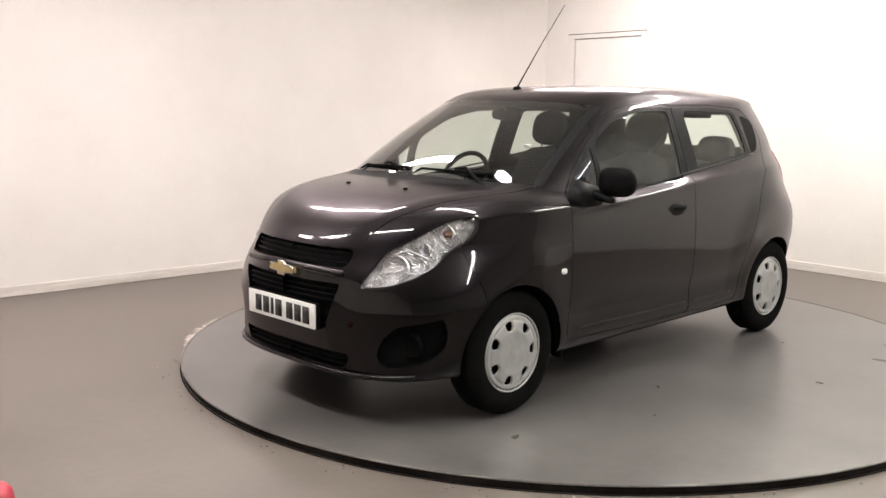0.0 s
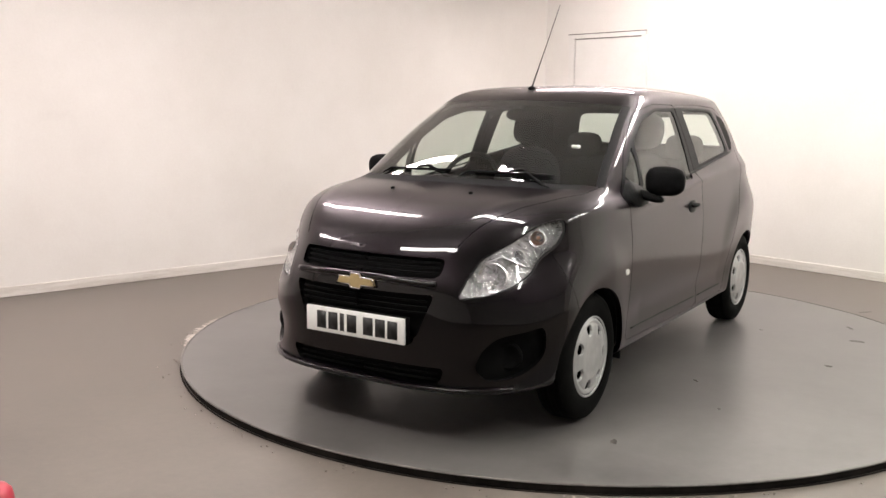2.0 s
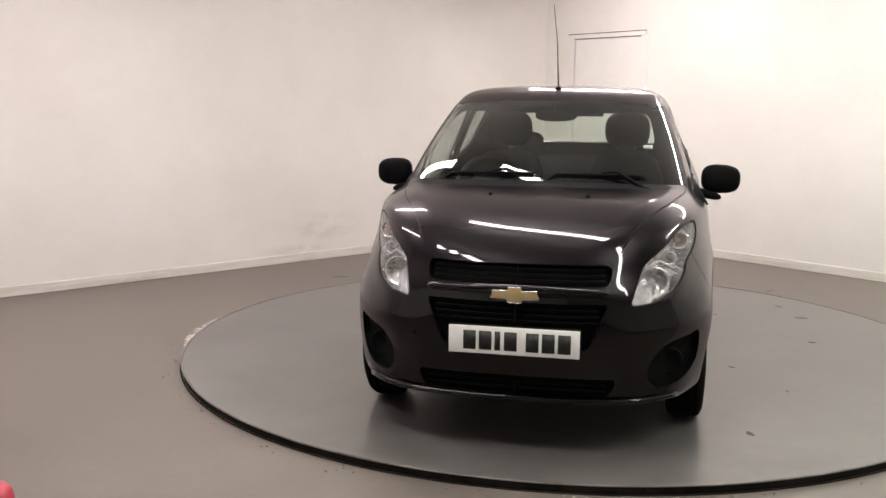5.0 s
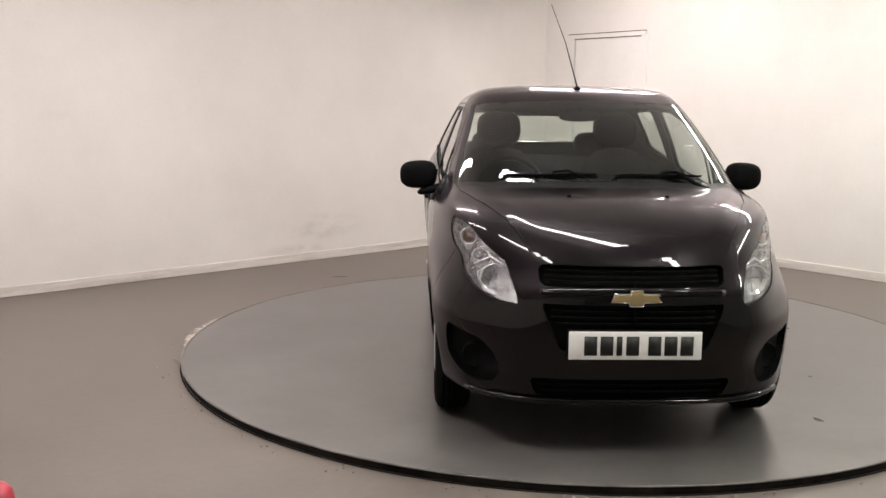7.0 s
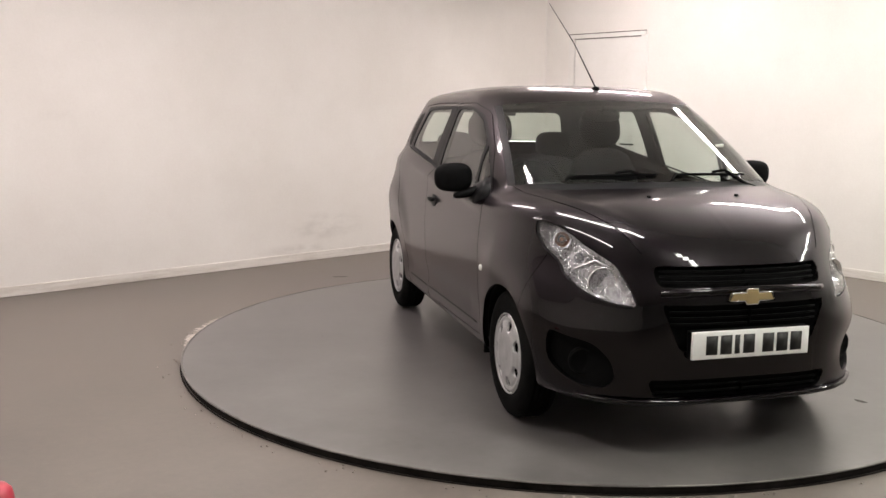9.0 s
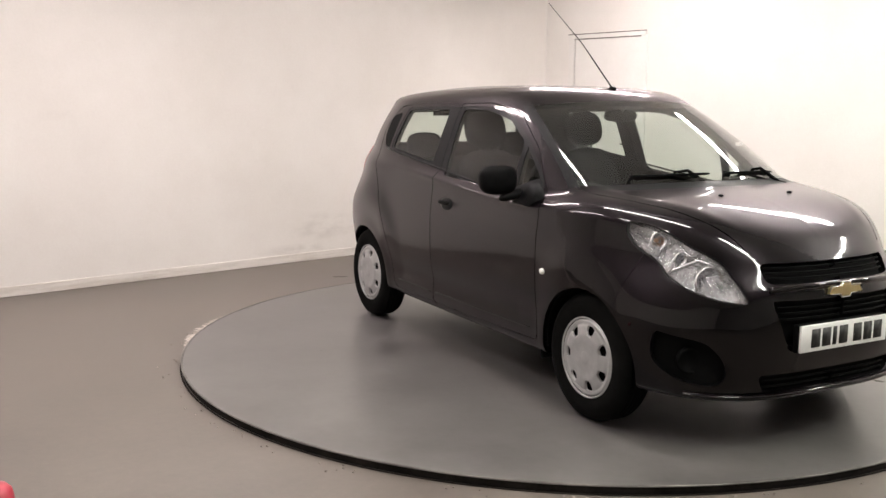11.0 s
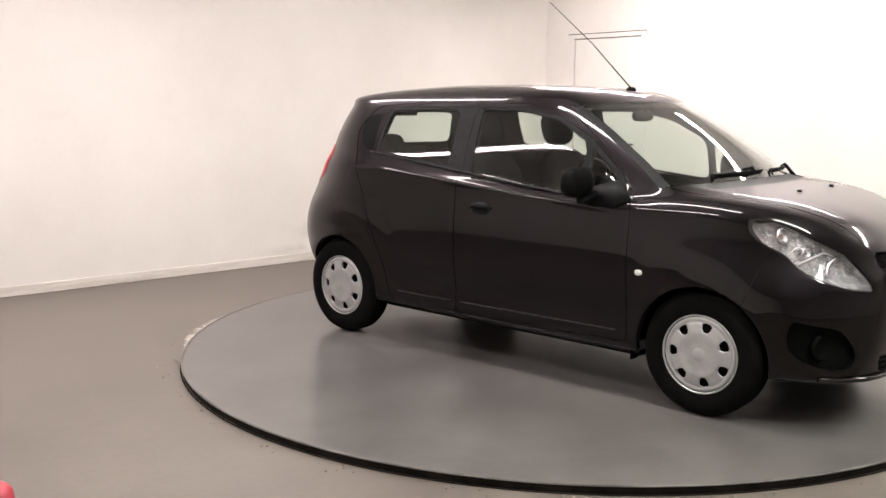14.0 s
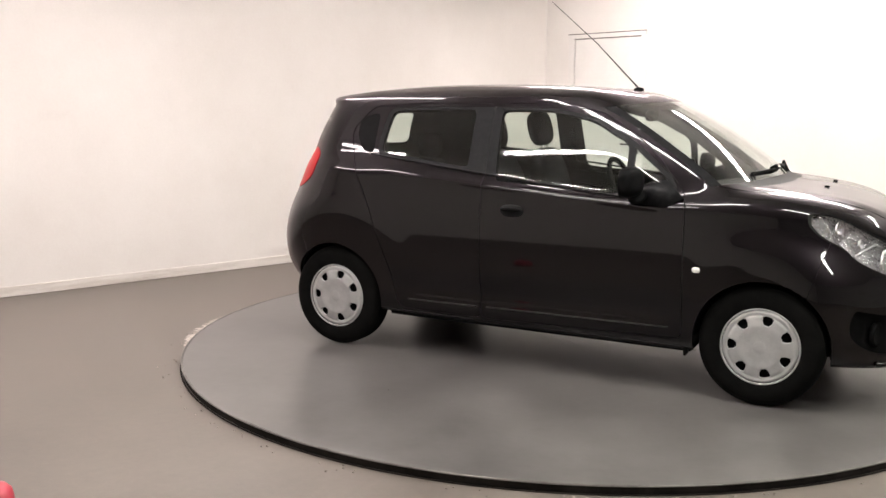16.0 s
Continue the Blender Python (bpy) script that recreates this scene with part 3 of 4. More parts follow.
CUTS = [f_arch, f_side(FRONT_GLASS), f_side(QUARTER_GLASS), f_side(REAR_GLASS), f_side(SURROUND), f_side(TAIL), f_side(HANDLE)]
CUTS += [f_side(FRONT_DOOR, o) for o in (-GAP, GAP)] + [f_side(REAR_DOOR, o) for o in (-GAP, GAP)]
CUTS += [f_nose(LAMP), f_nose(LAMP, -0.006), f_nose(UPPER_GRILLE), f_nose(MID_GRILLE), f_nose(LOW_GRILLE), f_nose(FOG), f_tail(BACK_GLASS)]
CUTS += [f_screen(0.0), f_screen(-0.022), f_bonnet(-GAP), f_bonnet(GAP), f_bumper(-0.0014), f_bumper(0.0014)]


def regions(x, y, z, v):
    """Names the panel to which each spot of the skin belongs; the first that fits wins."""
    name = np.full(x.shape, "", dtype=object)

    def claim(nm, mask):
        name[(name == "") & mask] = nm
    claim("none", (f_arch(x, y, z, v) < 0) & (z < 0.7))
    claim("underside", v < 1)
    nose = x > 1.2
    claim("headlight", nose & (f_nose(LAMP)(x, y, z, v) < 0))
    claim("gap", nose & (f_nose(LAMP, -0.006)(x, y, z, v) < 0))
    for nm, poly in (("upper_grille", UPPER_GRILLE), ("mid_grille", MID_GRILLE), ("low_grille", LOW_GRILLE), ("fog_recess", FOG)):
        claim(nm, nose & (f_nose(poly)(x, y, z, v) < 0))
    upper = (v > V_BELT) & (v < V_TOP) & (x > 0)
    claim("windscreen", upper & (f_screen(0.0)(x, y, z, v) < 0))
    claim("cowl", (v > V_BELT - 0.25) & (v <= V_BELT) & (x > 0.7) & (y < 0.62))
    claim("screen_edge", upper & (z > 0.98) & (f_screen(-0.022)(x, y, z, v) < 0))
    lid = (x > 0.75) & (v > V_NOSE) & (v < V_BELT)
    b = f_bonnet(0.0)(x, y, z, v)
    claim("bonnet", lid & (b < -GAP))
    claim("gap", lid & (b < GAP))
    claim("back_glass", (x < -1.2) & (f_tail(BACK_GLASS)(x, y, z, v) < 0))
    flank = (y > 0.38) & (z > 0.2)
    for nm, poly in (("front_glass", FRONT_GLASS), ("quarter_glass", QUARTER_GLASS), ("rear_glass", REAR_GLASS)):
        claim(nm, flank & (f_side(poly)(x, y, z, v) < 0))
    claim("tail_light", flank & (f_side(TAIL)(x, y, z, v) < 0) & (x < -1.34) & (y > 0.57))
    d1, d2 = f_side(FRONT_DOOR)(x, y, z, v), f_side(REAR_DOOR)(x, y, z, v)
    claim("gap", flank & ((np.abs(d1) < GAP) | (np.abs(d2) < GAP)))
    ds = f_side(SURROUND)(x, y, z, v)
    claim("hidden_handle", flank & (f_side(HANDLE)(x, y, z, v) < 0))
    claim("surround_front", flank & (ds < 0) & (d1 < 0))
    claim("surround_rear", flank & (ds < 0))
    claim("front_door", flank & (d1 < 0))
    claim("rear_door", flank & (d2 < 0))
    b = f_bumper(0.0)(x, y, z, v)
    low = (x > 1.2) & (v < V_NOSE)
    claim("gap", low & (np.abs(b) < 0.0014) & (z < 0.8) & (y > 0.5))
    claim("front_bumper", low & (b > 0) & (z < 0.80))
    claim("body", name == "")
    return name


def split_skin():
    bm, lay = build_skin()
    bm.normal_update()
    bm.verts.index_update()
    spots = np.array([(*f.calc_center_median(), sum(v[lay] for v in f.verts) / len(f.verts)) for f in bm.faces])
    found = {}
    for f, r in zip(bm.faces, regions(*spots.T)):
        found.setdefault(r, []).append([v.index for v in f.verts])
    return found, [v.co.copy() for v in bm.verts], [v.normal.copy() for v in bm.verts]


def panel(found, co, no, names, sides, push=0.0, thick=0.0):
    """A bmesh of the named regions: the left half, the right, or both; pushed in along the normal; with a turned-in thickness."""
    bm = bmesh.new()
    for s in sides:
        made = {}
        for nm in names:
            for idx in found.get(nm, []):
                vs = []
                for i in idx:
                    if i not in made:
                        p = co[i] - no[i] * push
                        made[i] = bm.verts.new((p.x, p.y * s, p.z))
                    vs.append(made[i])
                try:
                    bm.faces.new(vs if s > 0 else vs[::-1])
                except ValueError:
                    pass
    if len(sides) == 2:
        mid = [v for v in bm.verts if abs(v.co.y) < 1e-4]
        bmesh.ops.remove_doubles(bm, verts=mid, dist=2e-4)
    if thick:
        rim = [e for e in bm.edges if e.is_boundary and max(abs(v.co.y) for v in e.verts) > 2e-4]
        bm.normal_update()
        norm = {v: v.normal.copy() for e in rim for v in e.verts}
        for e in rim:
            e.smooth = False
        made = bmesh.ops.extrude_edge_only(bm, edges=rim)
        turned = [g for g in made["geom"] if isinstance(g, bmesh.types.BMVert)]
        for v in turned:
            src = min((e.other_vert(v) for e in v.link_edges if e.other_vert(v) in norm), key=lambda u: (u.co - v.co).length, default=None)
            if src:
                v.co -= norm[src] * thick
    return bm


car = new("car")
tagged(car, "small dark grey-brown metallic five-door hatchback standing on the turntable", "car")
FOUND, CO, NO = split_skin()


def build_shell():
    F, C, N = FOUND, CO, NO
    both = (1, -1)
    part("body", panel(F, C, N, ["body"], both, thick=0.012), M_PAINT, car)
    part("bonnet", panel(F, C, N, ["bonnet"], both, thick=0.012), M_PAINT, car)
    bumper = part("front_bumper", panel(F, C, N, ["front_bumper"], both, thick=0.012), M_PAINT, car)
    part("underside", panel(F, C, N, ["underside"], both), M_BLACK, car, "black underside edge")
    part("shut_line", panel(F, C, N, ["gap"], both, push=0.006), M_GAP_CREASE, car, "dark shut lines between the panels")
    part("windscreen", panel(F, C, N, ["windscreen"], both), M_SCREEN, car, "clear raked windscreen").visible_shadow = False
    part("windscreen_seal", panel(F, C, N, ["screen_edge", "cowl"], both, push=0.001), M_TRIM, car, "black windscreen edge and scuttle")
    part("rear_window", panel(F, C, N, ["back_glass"], both), M_GLASS, car, "rear window glass").visible_shadow = False
    part("lining", panel(F, C, N, ["body", "front_door", "rear_door", "surround_front", "surround_rear", "hidden_handle", "gap", "bonnet", "cowl", "tail_light", "front_bumper"], both, push=0.03), M_LINING, car, "dark cabin lining")
    for s in both:
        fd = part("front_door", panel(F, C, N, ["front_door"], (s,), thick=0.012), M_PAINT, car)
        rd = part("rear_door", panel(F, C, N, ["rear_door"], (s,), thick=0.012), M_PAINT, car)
        part("window_frame", panel(F, C, N, ["surround_front"], (s,), push=0.002, thick=0.006), M_TRIM, fd, "black window surround")
        part("window_frame", panel(F, C, N, ["surround_rear"], (s,), push=0.002, thick=0.006), M_TRIM, rd, "black window surround")
        part("hidden_handle", panel(F, C, N, ["hidden_handle"], (s,), push=0.002, thick=0.012), M_BLACK, rd, "black pull handle set behind the window")
        for nm, d in (("front_glass", fd), ("quarter_glass", fd), ("rear_glass", rd)):
            part("window_glass", panel(F, C, N, [nm], (s,), push=0.006), M_GLASS, d, "clear tinted glass").visible_shadow = False
        part("tail_light", panel(F, C, N, ["tail_light"], (s,), push=-0.004, thick=0.02), M_TAIL, car, "red tail lamp")
        lamp = part("headlight", panel(F, C, N, ["headlight"], (s,), push=0.052, thick=-0.044), M_LAMPBASE, car, "clear wrap-round headlamp with silvered reflectors")
        part("lens", panel(F, C, N, ["headlight"], (s,), push=0.001), M_LENS, lamp, "clear plastic lens").visible_shadow = False
        part("fog_recess", panel(F, C, N, ["fog_recess"], (s,), push=0.03, thick=-0.03), M_BLACK, bumper, "black blanked fog lamp recess")
    part("upper_grille", panel(F, C, N, ["upper_grille"], both, push=0.03, thick=-0.03), M_BLACK, bumper, "black upper grille opening")
    part("middle_grille", panel(F, C, N, ["mid_grille"], both, push=0.03, thick=-0.03), M_BLACK, bumper, "black grille opening")
    part("lower_grille", panel(F, C, N, ["low_grille"], both, push=0.03, thick=-0.03), M_BLACK, bumper, "black lower intake")


build_shell()


def build_wheel(x, s):
    """Tyre with rounded shoulders, and a seven-slot hubcap. The outer side faces +z of the wheel's own frame."""
    w = new("wheel")
    w.parent = car
    w.matrix_basis = Matrix.Translation((x, s * 0.690, 0.289)) @ Matrix.Rotation(radians(-90 * s), 4, "X")
    R, half = 0.289, 0.078
    prof = [(0.17, -half), (0.20, -half), (0.255, -half * 0.98), (0.278, -half * 0.85), (R - 0.003, -half * 0.66)]
    for g in (-0.036, -0.012, 0.012, 0.036):
        prof += [(R, g - 0.008), (R - 0.007, g - 0.004), (R - 0.007, g + 0.004), (R, g + 0.008)]
    prof += [(R - 0.003, half * 0.66), (0.278, half * 0.85), (0.262, half * 0.95), (0.255, half), (0.225, half * 1.04), (0.195, half * 0.98), (0.178, half * 0.9), (0.17, half * 0.8), (0.17, -half)]
    part("tyre", lathe(prof, 64), M_TYRE, w, "black rubber tyre")
    build_cap(w, half)
    part("brake_drum", lathe([(0, -0.06), (0.15, -0.06), (0.16, 0.0), (0.16, 0.05), (0, 0.05)], 32), M_BLACK, w)
    return w


def build_cap(w, half):
    """The hubcap: a dished disc with seven slots near its edge and a raised rim."""
    bm = bmesh.new()
    steps, slots = 210, 7
    radii = [0.0, 0.03, 0.055, 0.075, 0.09, 0.100, 0.106, 0.112, 0.118, 0.124, 0.130, 0.136, 0.141, 0.146, 0.150, 0.153, 0.160, 0.168, 0.173, 0.177]

    def height(r):
        return float(np.interp(r, [0, 0.03, 0.06, 0.10, 0.14, 0.152, 0.160, 0.170, 0.177], [0.010, 0.010, 0.008, 0.012, 0.006, 0.0, 0.004, 0.003, -0.012])) + half * 0.90
    rings = []
    for r in radii:
        rings.append([bm.verts.new((r * math.cos(2 * math.pi * i / steps), r * math.sin(2 * math.pi * i / steps), height(r))) for i in range(steps)] if r else [bm.verts.new((0, 0, height(0)))])

    def open_at(r, a):
        k = (a * slots / (2 * math.pi)) % 1.0
        u = (k - 0.5) * 2 * math.pi / slots * r           # along the rim
        return 0.106 < r < 0.150 and abs(u) < (0.017 + 0.24 * (r - 0.106)) * (1 - abs((r - 0.128) / 0.026) ** 5)
    for a, c in zip(rings, rings[1:]):
        for i in range(steps):
            j = (i + 1) % steps
            rm = (c[i].co.to_2d().length + a[i % len(a)].co.to_2d().length) / 2
            if open_at(rm, 2 * math.pi * (i + 0.5) / steps):
                continue
            bm.faces.new((a[0], c[i], c[j]) if len(a) == 1 else (a[i], c[i], c[j], a[j]))
    rim = [e for e in bm.edges if e.is_boundary]
    made = bmesh.ops.extrude_edge_only(bm, edges=rim)
    for g in made["geom"]:
        if isinstance(g, bmesh.types.BMVert):
            g.co.z -= 0.012
    cap = part("hubcap", bm, M_HUBCAP, w, "silver plastic hubcap with seven slots")
    bv = lathe([(0.175, half * 0.90), (0.179, half * 0.98), (0.183, half * 0.96), (0.185, half * 0.85)], 64)
    part("rim_edge", bv, M_HUBCAP, w)
    cb = lathe([(0, 0.0012), (0.024, 0.0012), (0.030, 0)], 32, Matrix.Translation((0, 0, half * 0.90 + 0.0105)))
    part("centre_boss", cb, M_HUBCAP, w)
    return cap


for wx in (WHEELS_X, -WHEELS_X):
    for ws in (1, -1):
        build_wheel(wx, ws)


# ---- fittings on the car ----
SKIN_PTS, SKIN_LEVEL = skin()


def skin_spot(cost):
    """The place and outward normal of the skin's spot with the least cost(x, y, z, level)."""
    p = SKIN_PTS
    lv = np.broadcast_to(SKIN_LEVEL[:, None], p.shape[:2])
    k = np.asarray(cost(p[..., 0], p[..., 1], p[..., 2], lv))
    i, j = np.unravel_index(np.argmin(k), k.shape)
    i, j = min(max(i, 1), p.shape[0] - 2), min(max(j, 1), p.shape[1] - 2)
    n = np.cross(p[i, j + 1] - p[i, j - 1], p[i + 1, j] - p[i - 1, j])
    return Vector(p[i, j]), Vector(n).normalized()


def on_side(x, z):
    c, n = skin_spot(lambda X, Y, Z, L: (X - x) ** 2 + (Z - z) ** 2 + 9 * (Y < 0.4))
    return Vector((x, c.y, z)), n


def on_nose(y, z):
    c, n = skin_spot(lambda X, Y, Z, L: (Y - abs(y)) ** 2 + (Z - z) ** 2 + 9 * (X < 1.2))
    return Vector((c.x, y, z)), Vector((n.x, n.y * (1 if y >= 0 else -1), n.z))


def on_top(x, y, low=7.0):
    c, n = skin_spot(lambda X, Y, Z, L: (X - x) ** 2 + (Y - abs(y)) ** 2 + 9 * (L < low))
    return Vector((x, y, c.z)), Vector((n.x, n.y * (1 if y >= 0 else -1), n.z))


def child(name, kind="front_door", s=1):
    """The already built part of the car of that kind on that side."""
    for o in car.children:
        if o.name.split(".")[0] == kind and (sum(v.co.y for v in o.data.vertices) > 0) == (s > 0):
            return o
    return car


def mirrored(bm, s):
    if s < 0:
        for v in bm.verts:
            v.co.y = -v.co.y
        bmesh.ops.reverse_faces(bm, faces=bm.faces)
    return bm


def blob(size, at, power=3.0, m=None, bm=None, u=20, w=12):
    """A cushion-like rounded block."""
    b = bmesh.new()
    bmesh.ops.create_uvsphere(b, u_segments=u, v_segments=w, radius=1)
    for v in b.verts:
        k = (abs(v.co.x) ** power + abs(v.co.y) ** power + abs(v.co.z) ** power) ** (-1 / power)
        v.co = Vector((v.co.x * k * size[0], v.co.y * k * size[1], v.co.z * k * size[2]))
    if m:
        bmesh.ops.transform(b, matrix=m, verts=b.verts)
    bmesh.ops.translate(b, vec=Vector(at), verts=b.verts)
    return merge(bm, b)


def build_wells():
    """Black liners inside the wheel arches, and the floor pan."""
    for cx in (WHEELS_X, -WHEELS_X):
        for s in (1, -1):
            bm = bmesh.new()
            rows = []
            r = ARCH_R + 0.006
            spots = [(cx + r * math.cos(a), WHEEL_Z + r * math.sin(a)) for a in np.linspace(0.0, math.pi, 30)]
            outer = [on_side(x, z)[0].y - 0.014 for x, z in spots]
            for k in (0, 0.5, 1):
                rows.append([bm.verts.new((x, s * (y * (1 - k) + 0.46 * k), z)) for (x, z), y in zip(spots, outer)])
            for a, c in zip(rows, rows[1:]):
                for i in range(29):
                    bm.faces.new((a[i], a[i + 1], c[i + 1], c[i]))
            bm.faces.new(rows[-1])
            part("wheel_well", bm, M_BLACK, car, "black wheel arch liner")
    pan = box(-0.86, 0.86, -0.70, 0.70, 0.205, 0.235, 0.01)
    box(-1.60, 1.72, -0.45, 0.45, 0.20, 0.235, 0.01, bm=pan)
    part("floor_pan", pan, M_BLACK, car, "black underbody")
    for s in (1, -1):
        part("mud_flap", box(0.835, 0.850, s * 0.735 - 0.03, s * 0.735 + 0.03, 0.20, 0.33, 0.004), M_BLACK, car)
    # silencer and rear axle low behind the rear wheels
    part("rear_axle", tube([(-1.19, -0.62, 0.27), (-1.1, -0.45, 0.26), (-1.1, 0.45, 0.26), (-1.19, 0.62, 0.27)], 0.03), M_BLACK, car)
    part("silencer", blob((0.10, 0.20, 0.065), (-1.48, -0.2, 0.26)), M_BLACK, car)


build_wells()


def build_mirror(s):
    door = child("", "front_door", s)
    head = blob((0.052, 0.096, 0.074), (0, 0, 0), 2.9, pose(0, 0, 0, 0, 0, 12), u=32, w=20)
    for v in head.verts:
        v.co.z *= 1.0 - 0.18 * (v.co.y + 0.09) / 0.18 * (v.co.z > 0) * 0.6
        if v.co.x < -0.03:
            v.co.x = -0.03
    bmesh.ops.translate(head, vec=(0.560, 0.852, 1.040), verts=head.verts)
    blob((0.040, 0.085, 0.022), (0.585, 0.775, 0.965), 2.5, pose(0, 0, 0, -14, 0, 0), head)
    mir = part("wing_mirror", mirrored(head, s), M_BLACK, door, "black plastic door mirror")
    g = blob((0.003, 0.068, 0.054), (0.5295, 0.850, 1.040), 4.0)
    part("mirror_glass", mirrored(g, s), M_CHROME, mir, "mirror glass")
    sail = bmesh.new()
    ring_pts = []
    for x, z in ((0.80, 0.955), (0.70, 1.045), (0.545, 1.000), (0.515, 0.955), (0.60, 0.925), (0.72, 0.918)):
        c, n = on_side(x, z)
        ring_pts.append(c + n * 0.010)
    inner = [p - Vector((0, 0.03, 0)) for p in ring_pts]
    a = [sail.verts.new(p) for p in ring_pts]
    b = [sail.verts.new(p) for p in inner]
    sail.faces.new(a)
    for i in range(len(a)):
        sail.faces.new((a[i - 1], a[i], b[i], b[i - 1]))
    bmesh.ops.recalc_face_normals(sail, faces=sail.faces)
    part("mirror_base", mirrored(sail, s), M_TRIM, mir, "black triangular mirror base")


def build_handle(s):
    door = child("", "front_door", s)
    c, n = on_side(-0.075, 0.855)
    bm = blob((0.066, 0.008, 0.034), c + n * 0.001, 2.4)
    h = part("door_handle", mirrored(bm, s), M_TRIM, door, "black round-ended pull handle")
    g = blob((0.060, 0.012, 0.012), c + n * 0.020 + Vector((0, 0, 0.006)), 2.6)
    part("grip", mirrored(g, s), M_BLACK, h)
    # side repeater on the wing
    c, n = on_side(0.885, 0.633)
    rb = blob((0.020, 0.007, 0.014), c + n * 0.002, 2.4)
    part("side_repeater", mirrored(rb, s), M_REPEATER, car, "small clear side indicator")
    # dark bars that paint in the shade line of the sill crease
    pts = []
    for x in np.linspace(-0.22, 0.76, 24):
        c, n = on_side(x, 0.328 + 0.008 * (x + 0.2))
        pts.append(c + n * 0.0005)
    part("sill_strip", mirrored(tube(pts, 0.0045, 6), s), M_GAP_CREASE, door, "dark strip painted as the shade line of the sill crease")
    pts = []
    for x in np.linspace(-0.70, -0.275, 12):
        c, n = on_side(x, 0.325)
        pts.append(c + n * 0.0005)
    part("sill_strip", mirrored(tube(pts, 0.0045, 6), s), M_GAP_CREASE, child("", "rear_door", s), "dark strip painted as the shade line of the sill crease")
    # waist strip under the glass
    pts = []
    for x in np.linspace(-0.97, 0.50, 40):
        c, n = on_side(x, float(np.interp(x, [-1.0, 0.0, 0.45, 0.6], [1.122, 1.006, 0.958, 0.955])))
        pts.append(c + n * 0.003)
    part("waist_strip", mirrored(tube(pts, 0.0055, 8), s), M_TRIM, car, "black rubber waist strip")


def build_headlight(s):
    lamp = child("", "headlight", s)
    for (y, z, r, d) in ((0.553, 0.712, 0.060, 0.036), (0.652, 0.852, 0.034, 0.028), (0.612, 0.788, 0.024, 0.026)):
        c, n = on_nose(y, z)
        q = (Vector((1, 0.25, 0.05))).to_track_quat("Z", "Y").to_matrix().to_4x4()
        m = Matrix.Translation(c - n * d) @ q
        bowl = lathe([(0.012, -0.030), (r * 0.5, -0.020), (r * 0.8, -0.004), (r, 0.014), (r + 0.004, 0.014), (r + 0.004, 0.006)], 32, m)
        part("reflector", mirrored(bowl, s), M_LAMPBOWL, lamp, "silvered reflector bowl")
        bulb = blob((0.010, 0.010, 0.016), (0, 0, -0.014), 2.0)
        bmesh.ops.transform(bulb, matrix=m, verts=bulb.verts)
        part("bulb", mirrored(bulb, s), M_AMBER if r == 0.034 else M_LENS, lamp, "amber indicator bulb" if r == 0.034 else "")
    # ribs between the bowls
    pts = [on_nose(y, z)[0] - on_nose(y, z)[1] * 0.02 for y, z in ((0.505, 0.760), (0.56, 0.785), (0.61, 0.755), (0.645, 0.735))]
    part("bezel_rib", mirrored(tube(pts, 0.008, 8), s), M_LAMPBOWL, lamp)


for side in (1, -1):
    build_mirror(side)
    build_handle(side)
    build_headlight(side)


